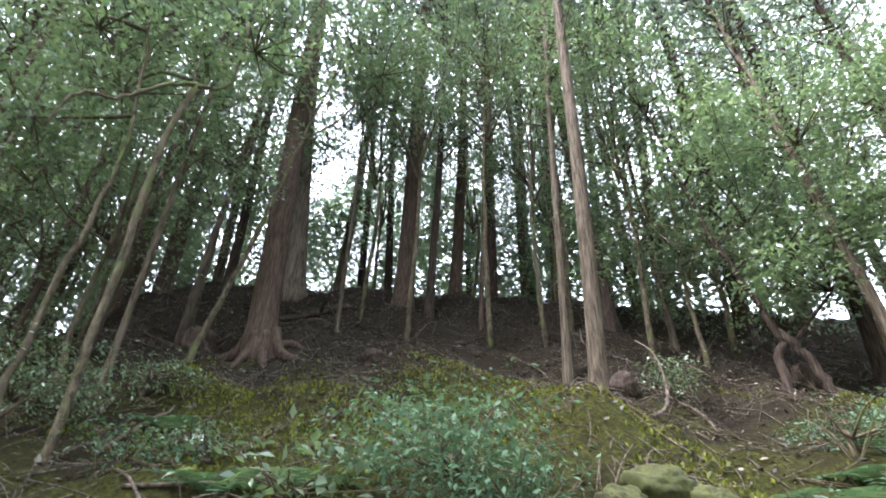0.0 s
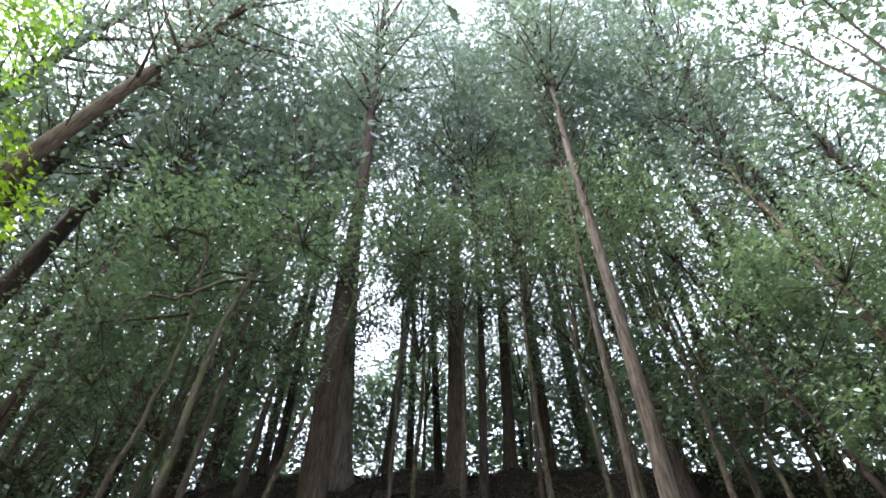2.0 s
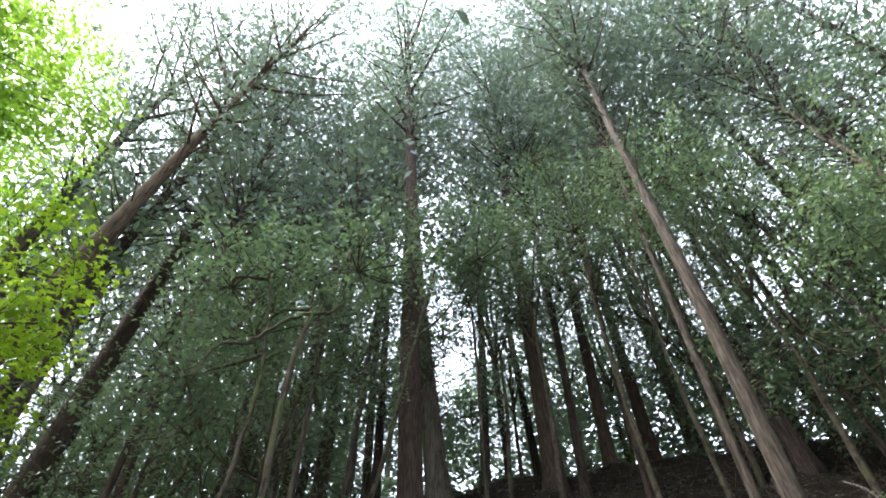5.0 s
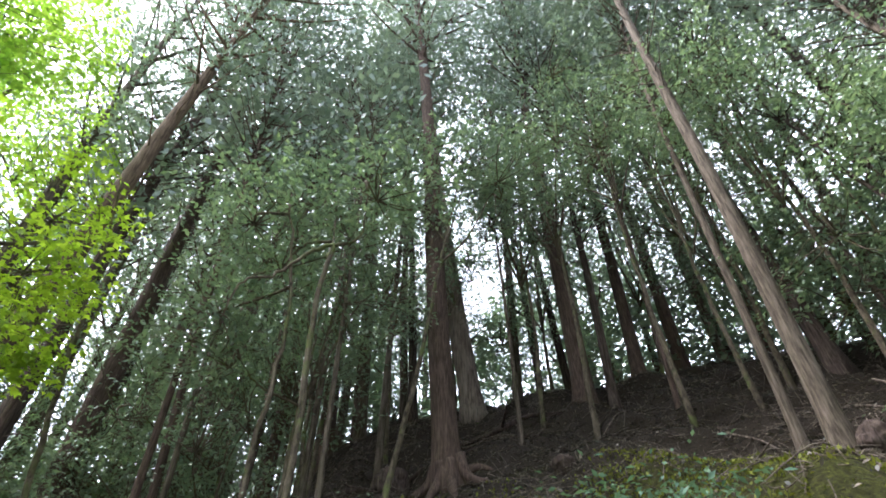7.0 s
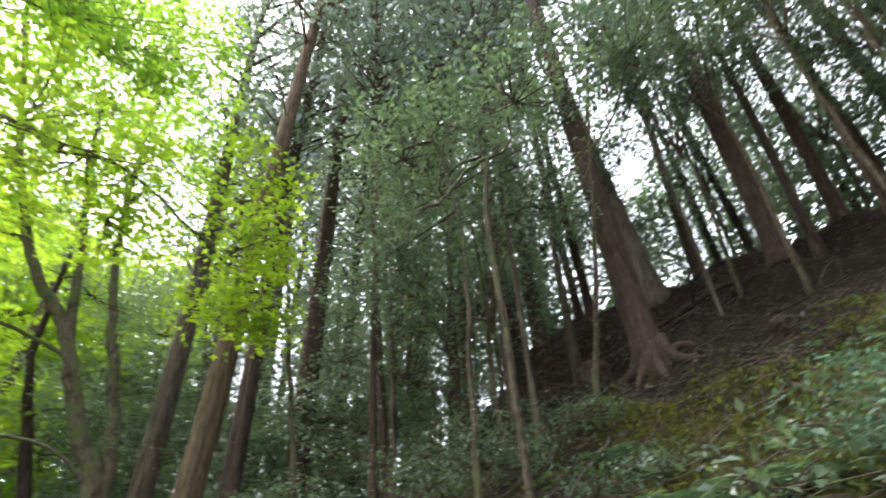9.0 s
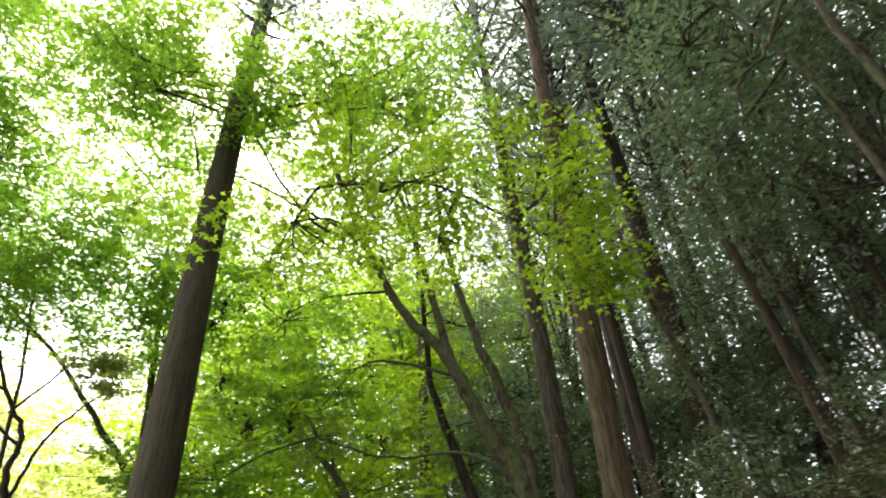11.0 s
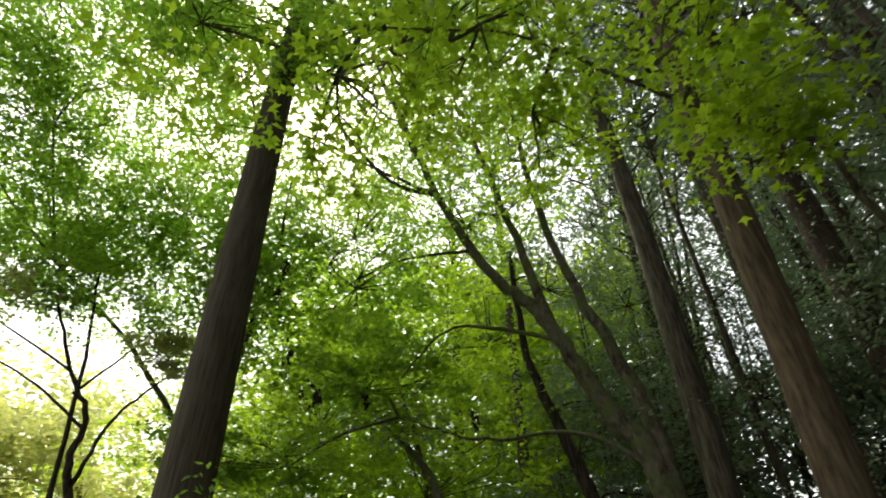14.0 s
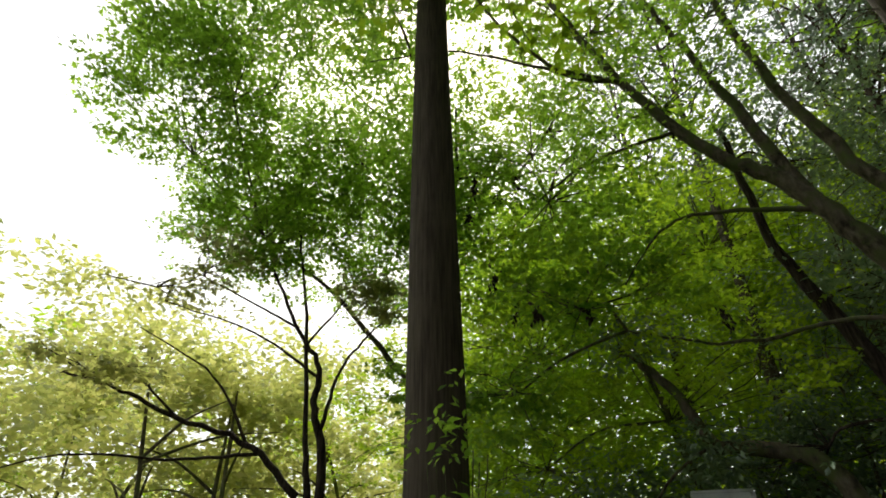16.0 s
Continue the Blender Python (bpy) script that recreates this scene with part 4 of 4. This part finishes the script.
def fern(x, y, r, seed):
    rng = np.random.default_rng(900 + seed)
    n = 9
    z = gz(x, y)
    t = thing("fern", "green fern with arching fronds on the bank", "fern", "undergrowth on the bank")
    for i in range(n):
        a = i * 6.28 / n + rng.normal(0, 0.2)
        d = np.array([[math.cos(a), math.sin(a), 0.35 + 0.2 * rng.random()]])
        scatter("frond", FROND, np.array([[x, y, z]]), np.array([r * (0.8 + 0.4 * rng.random())]), d, LEAF_SHRUB, rng, t, roll=0.05)
    return t


for i, (x, y, r) in enumerate(((2.9, 4.1, 0.6), (3.4, 4.4, 0.4), (3.9, 4.2, 0.35), (3.0, 4.9, 0.45), (4.4, 4.5, 0.35), (-0.9, 4.6, 0.4), (-1.6, 4.5, 0.45), (1.5, 3.7, 0.4), (-0.2, 3.7, 0.4), (-2.6, 5.6, 0.4), (4.9, 5.9, 0.5), (2.2, 4.0, 0.4), (3.7, 5.0, 0.42), (4.2, 5.25, 0.45), (4.65, 5.0, 0.4), (5.2, 5.3, 0.45))):
    fern(x, y, r, i)

# ---- rock, roots, fallen wood, litter ----
def blob(name, x, y, r, seed, mat, label, category, sink=0.45):
    bm = bmesh.new()
    bmesh.ops.create_icosphere(bm, subdivisions=4, radius=1.0)
    o = Vector((seed * 3.1, seed * 1.7, 0))
    for v in bm.verts:
        k = 1 + 0.35 * noise.noise(v.co * 1.2 + o) + 0.16 * noise.noise(v.co * 3.1 + o) + 0.09 * noise.noise(v.co * 7 + o) + 0.06 * noise.noise(v.co * 17 + o)
        v.co = Vector((v.co.x * r[0], v.co.y * r[1], v.co.z * r[2])) * k
    me = bpy.data.meshes.new(name)
    bm.to_mesh(me)
    bm.free()
    me.materials.append(mat)
    me.polygons.foreach_set("use_smooth", [True] * len(me.polygons))
    ob = new(name, me)
    ob.location = (x, y, gz(x, y) + r[2] * (1 - 2 * sink))
    return tagged(ob, label, category)


blob("rock", 1.8, 4.45, (0.3, 0.24, 0.16), 1, MOSS_ROCK, "mossy weathered rock jutting from the bank", "rock")
blob("rock", 2.15, 4.3, (0.2, 0.17, 0.12), 2, MOSS_ROCK, "small mossy rock below a larger one", "rock")
blob("rock", 1.45, 4.25, (0.2, 0.16, 0.12), 3, MOSS_ROCK, "small mossy rock below a larger one", "rock")
blob("stump", -0.9, 8.4, (0.2, 0.18, 0.16), 4, BARK_DARK, "rotten dark stump in the litter", "stump", 0.25)
blob("stump", 2.75, 7.35, (0.2, 0.18, 0.2), 5, BARK_DARK, "dark stump at the foot of a peeling cedar", "stump", 0.3)
blob("stump", -4.0, 8.9, (0.3, 0.25, 0.3), 6, BARK_DARK, "rotten dark stump in the litter", "stump", 0.25)
blob("stump", 6.3, 8.5, (0.25, 0.22, 0.3), 7, BARK_DARK, "rotten dark stump on the slope", "stump", 0.25)


def fallen(name, label, x, y, angle, length, r, seed, curve=0.15, lift=0.0, mat=DEADWOOD, cat="branch"):
    rng = np.random.default_rng(1200 + seed)
    t = np.linspace(-0.5, 0.5, 6)
    a = radians(angle)
    px = x + math.cos(a) * t * length - math.sin(a) * curve * length * (t * t * 4 - 0.5)
    py = y + math.sin(a) * t * length + math.cos(a) * curve * length * (t * t * 4 - 0.5)
    pz = ground_z(px, py) + r * 0.8 + lift * (t + 0.5)
    V, F = [], []
    ln = smooth_line(np.stack([px, py, pz], 1), 16)
    tube(V, F, ln, np.linspace(r, r * 0.4, 16), 8)
    if length > 1.0:
        for k in range(2):
            p = ln[6 + 4 * k]
            d = rng.normal(0, 1, 3) * np.array([1, 1, 0.3]) + np.array([0, 0, 0.4])
            tube(V, F, smooth_line([p, p + d * 0.15 * length], 4), np.linspace(r * 0.5, r * 0.2, 4), 5)
    return tagged(link_mesh(name, V, F, mat), label, cat, "fallen wood on the slope")


fallen("log", "pale fallen log lying down the slope", 7.2, 8.3, -32, 2.4, 0.07, 1, 0.05, cat="log")
fallen("log", "dark fallen log on the upper slope", -2.2, 11.2, 18, 3.2, 0.08, 2, 0.05, mat=BARK_DARK, cat="log")
fallen("log", "rotten log lying on the bank", -4.6, 9.4, 20, 1.8, 0.09, 3, 0.05, mat=BARK_DARK, cat="log")
fallen("branch", "thin curved dead branch rising from the litter", 3.0, 6.9, 70, 1.3, 0.03, 4, 0.2, 0.9)
rs = np.random.default_rng(21)
for i in range(46):
    x, y = rs.uniform(-7, 8), rs.uniform(4.0, 13.0)
    fallen("branch", "dead grey-brown branch lying in the litter", x, y, rs.uniform(0, 180), rs.uniform(0.5, 1.9), rs.uniform(0.010, 0.028), 10 + i, rs.uniform(-0.2, 0.2), rs.uniform(0, 0.25))

# spreading roots of the big red cedar
for a, l in ((-12, 1.0), (20, 0.7), (160, 0.9), (200, 0.8), (255, 0.6), (300, 0.7)):
    ca, sa2 = math.cos(radians(a)), math.sin(radians(a))
    q = [(-2.93 + ca * k, 8.88 + sa2 * k, gz(-2.93 + ca * k, 8.88 + sa2 * k) + h) for k, h in ((0.18, 0.4), (0.4 * l, 0.12), (0.75 * l, 0.05), (1.1 * l, -0.06))]
    V, F = [], []
    tube(V, F, smooth_line(q, 12), np.linspace(0.13, 0.04, 12), 8)
    tagged(link_mesh("root", V, F, BARK_RED, None), "thick reddish root of the big cedar", "root", "roots of the big cedar")

rl = np.random.default_rng(33)
n = 75000
lx, ly = rl.uniform(-9, 10, n), 2.6 + 13 * rl.random(n) ** 1.25
keep = rl.random(n) < np.clip(0.4 + (ly - 5) / 5, 0.3, 1) * (0.65 + 0.35 * np.sin(lx * 2.1 + 1.3 * np.sin(ly * 1.7)) * np.sin(ly * 2.6))
lx, ly = lx[keep], ly[keep]
lp = np.stack([lx, ly, ground_z(lx, ly) + 0.015], 1)
ld = rl.normal(0, 1, lp.shape) * np.array([1, 1, 0.25]) + np.stack([0 * lx, np.ones_like(lx) * 0.2, np.ones_like(lx) * 0.15], 1)
tagged(scatter("leaf_litter", DIAMOND, lp, 0.035 + 0.075 * rl.random(len(lp)) ** 2, ld, LEAF_DEAD, rl, roll=0.5), "brown and pale dead leaves strewn over the slope", "leaf litter", kind="stuff")
V, F = [], []
for i in range(3600):
    x, y = rl.uniform(-8, 9), rl.uniform(3.5, 14.5)
    a, l = rl.uniform(0, 6.28), rl.uniform(0.12, 0.6)
    p = np.array([x, y, gz(x, y) + 0.04])
    e = np.array([x + math.cos(a) * l, y + math.sin(a) * l, 0])
    e[2] = gz(e[0], e[1]) + 0.05 + 0.12 * rl.random()
    tube(V, F, smooth_line([p, (p + e) / 2 + rl.normal(0, 0.02, 3), e], 4), np.linspace(0.008, 0.004, 4), 4)
MOSS = leaf_material("moss_tufts", (0.035, 0.042, 0.009), (0.105, 0.12, 0.018), (0.22, 0.24, 0.034), 0.3, 0.02, 0.6)
n = 60000
mx, my = rl.uniform(-5.5, 6.5, n), rl.uniform(3.0, 8.6, n)
field = np.sin(mx * 1.1 + 0.8) * np.sin(my * 0.9 + 0.4 * mx) + 0.6 * np.sin(mx * 2.9 + my * 1.6) * np.sin(my * 2.3 - mx) + 0.9 * np.exp(-(((mx - 1.3) / 1.5) ** 2 + ((my - 5.6) / 1.4) ** 2)) + 0.5 * np.exp(-(((mx + 0.8) / 1.6) ** 2 + ((my - 6.4) / 1.2) ** 2))
keep = field + rl.normal(0, 0.25, n) > 0.45
mx, my = mx[keep], my[keep]
mp = np.stack([mx, my, ground_z(mx, my) - 0.005], 1)
tagged(scatter("moss", DIAMOND, mp, 0.03 + 0.05 * rl.random(len(mp)), rl.normal(0, 0.7, mp.shape) + np.array([0, 0, 0.8]), MOSS, rl, roll=0.6), "yellow-green moss tufts on the damp bank", "moss", kind="stuff")
tagged(link_mesh("twig_litter", V, F, DEADWOOD), "thin dead twigs strewn over the slope", "twigs", kind="stuff")


# withered leaves caught in the maple boughs
rb = np.random.default_rng(91)
wp, wk = [], 26
for i in range(12):
    p = np.array([-12.6 + rb.normal(0, 0.5), rb.uniform(-3.5, 2.0), rb.uniform(4.6, 9.6)])
    wp.append(p + rb.normal(0, 1, (wk, 3)) * np.array([0.04, 0.04, rb.uniform(0.06, 0.2)]))
wp = np.concatenate(wp)
tagged(scatter("withered_foliage", DIAMOND, wp, 0.07 + 0.08 * rb.random(len(wp)), rb.normal(0, 0.5, wp.shape) + np.array([0, 0, -1]), BARK_DARK, rb, roll=1.0), "dark withered leaves hanging in the maple boughs", "dead leaves", kind="stuff")


def notice_board(x, y, angle, top):
    t = thing("notice_board", "pale framed board on two posts below the bent trunk", "notice board", place=(x, y, gz(x, y)))
    t.rotation_euler = (0, radians(-6), radians(angle))
    z = top - gz(x, y)

    def box(name, sx, sy, sz, px, py, pz, mat, label=""):
        bm = bmesh.new()
        bmesh.ops.create_cube(bm, size=1.0)
        bmesh.ops.scale(bm, vec=(sx, sy, sz), verts=bm.verts)
        bmesh.ops.bevel(bm, geom=bm.edges[:], offset=0.006, segments=2, affect="EDGES")
        bmesh.ops.translate(bm, vec=(px, py, pz), verts=bm.verts)
        me = bpy.data.meshes.new(name)
        bm.to_mesh(me)
        bm.free()
        me.materials.append(mat)
        ob = new(name, me)
        ob.parent = t
        return tagged(ob, label) if label else ob

    box("panel", 0.02, 0.8, 0.5, 0, 0, z - 0.27, PALE_SHEET)
    box("top_rail", 0.05, 0.9, 0.04, 0.005, 0, z - 0.0, PALE_SHEET)
    box("bottom_rail", 0.05, 0.9, 0.04, 0.005, 0, z - 0.54, PALE_SHEET)
    for sy in (-0.43, 0.43):
        box("post", 0.05, 0.05, z + 0.25, 0.005, sy, (z - 0.3) / 2, PALE_SHEET)


notice_board(-14.0, 0.95, 8, 2.97)


# slender trunks among the maples across the valley
rt = np.random.default_rng(55)
for i in range(12):
    a, r = radians(rt.uniform(108, 158)), rt.uniform(16, 24)
    x, y = -4 - math.sin(a) * r, math.cos(a) * r
    z = gz(x, y)
    V, F = [], []
    top = rt.uniform(5.5, 8.5)
    q = [(x, y, z - 0.3), (x + rt.normal(0, 0.3), y + rt.normal(0, 0.3), z + (top - z) * 0.5), (x + rt.normal(0, 0.8), y + rt.normal(0, 0.8), top)]
    t = thing("maple_tree", "slender grey maple across the valley", "tree", "maples across the valley")
    tube(V, F, smooth_line(q, 12), np.linspace(0.12, 0.03, 12), 7)
    link_mesh("trunk", V, F, BARK_MAPLE, t)
    for k in range(4):
        V, F = [], []
        b = np.array(q[1]) + (np.array(q[2]) - np.array(q[1])) * rt.uniform(-0.3, 0.6)
        e = b + rt.normal(0, 1, 3) * np.array([1.5, 1.5, 0.3]) + np.array([0, 0, 1.0])
        tube(V, F, smooth_line([b, (b + e) / 2 + np.array([0, 0, 0.25]), e], 8), np.linspace(0.05, 0.012, 8), 5)
        link_mesh("limb", V, F, BARK_MAPLE, t)
    n = 700
    hubs = cloud(rt, np.array(q[2]) + np.array([0, 0, -0.4]), np.array([2.0, 2.0, 1.2]), n, 0.2)
    tagged(scatter("crown", STAR, hubs + rt.normal(0, 0.1, hubs.shape), 0.16 + 0.12 * rt.random(n), rt.normal(0, 1, (n, 3)) * np.array([1, 1, 0.3]), LEAF_AUTUMN, rt, t, roll=0.4), kind="stuff")
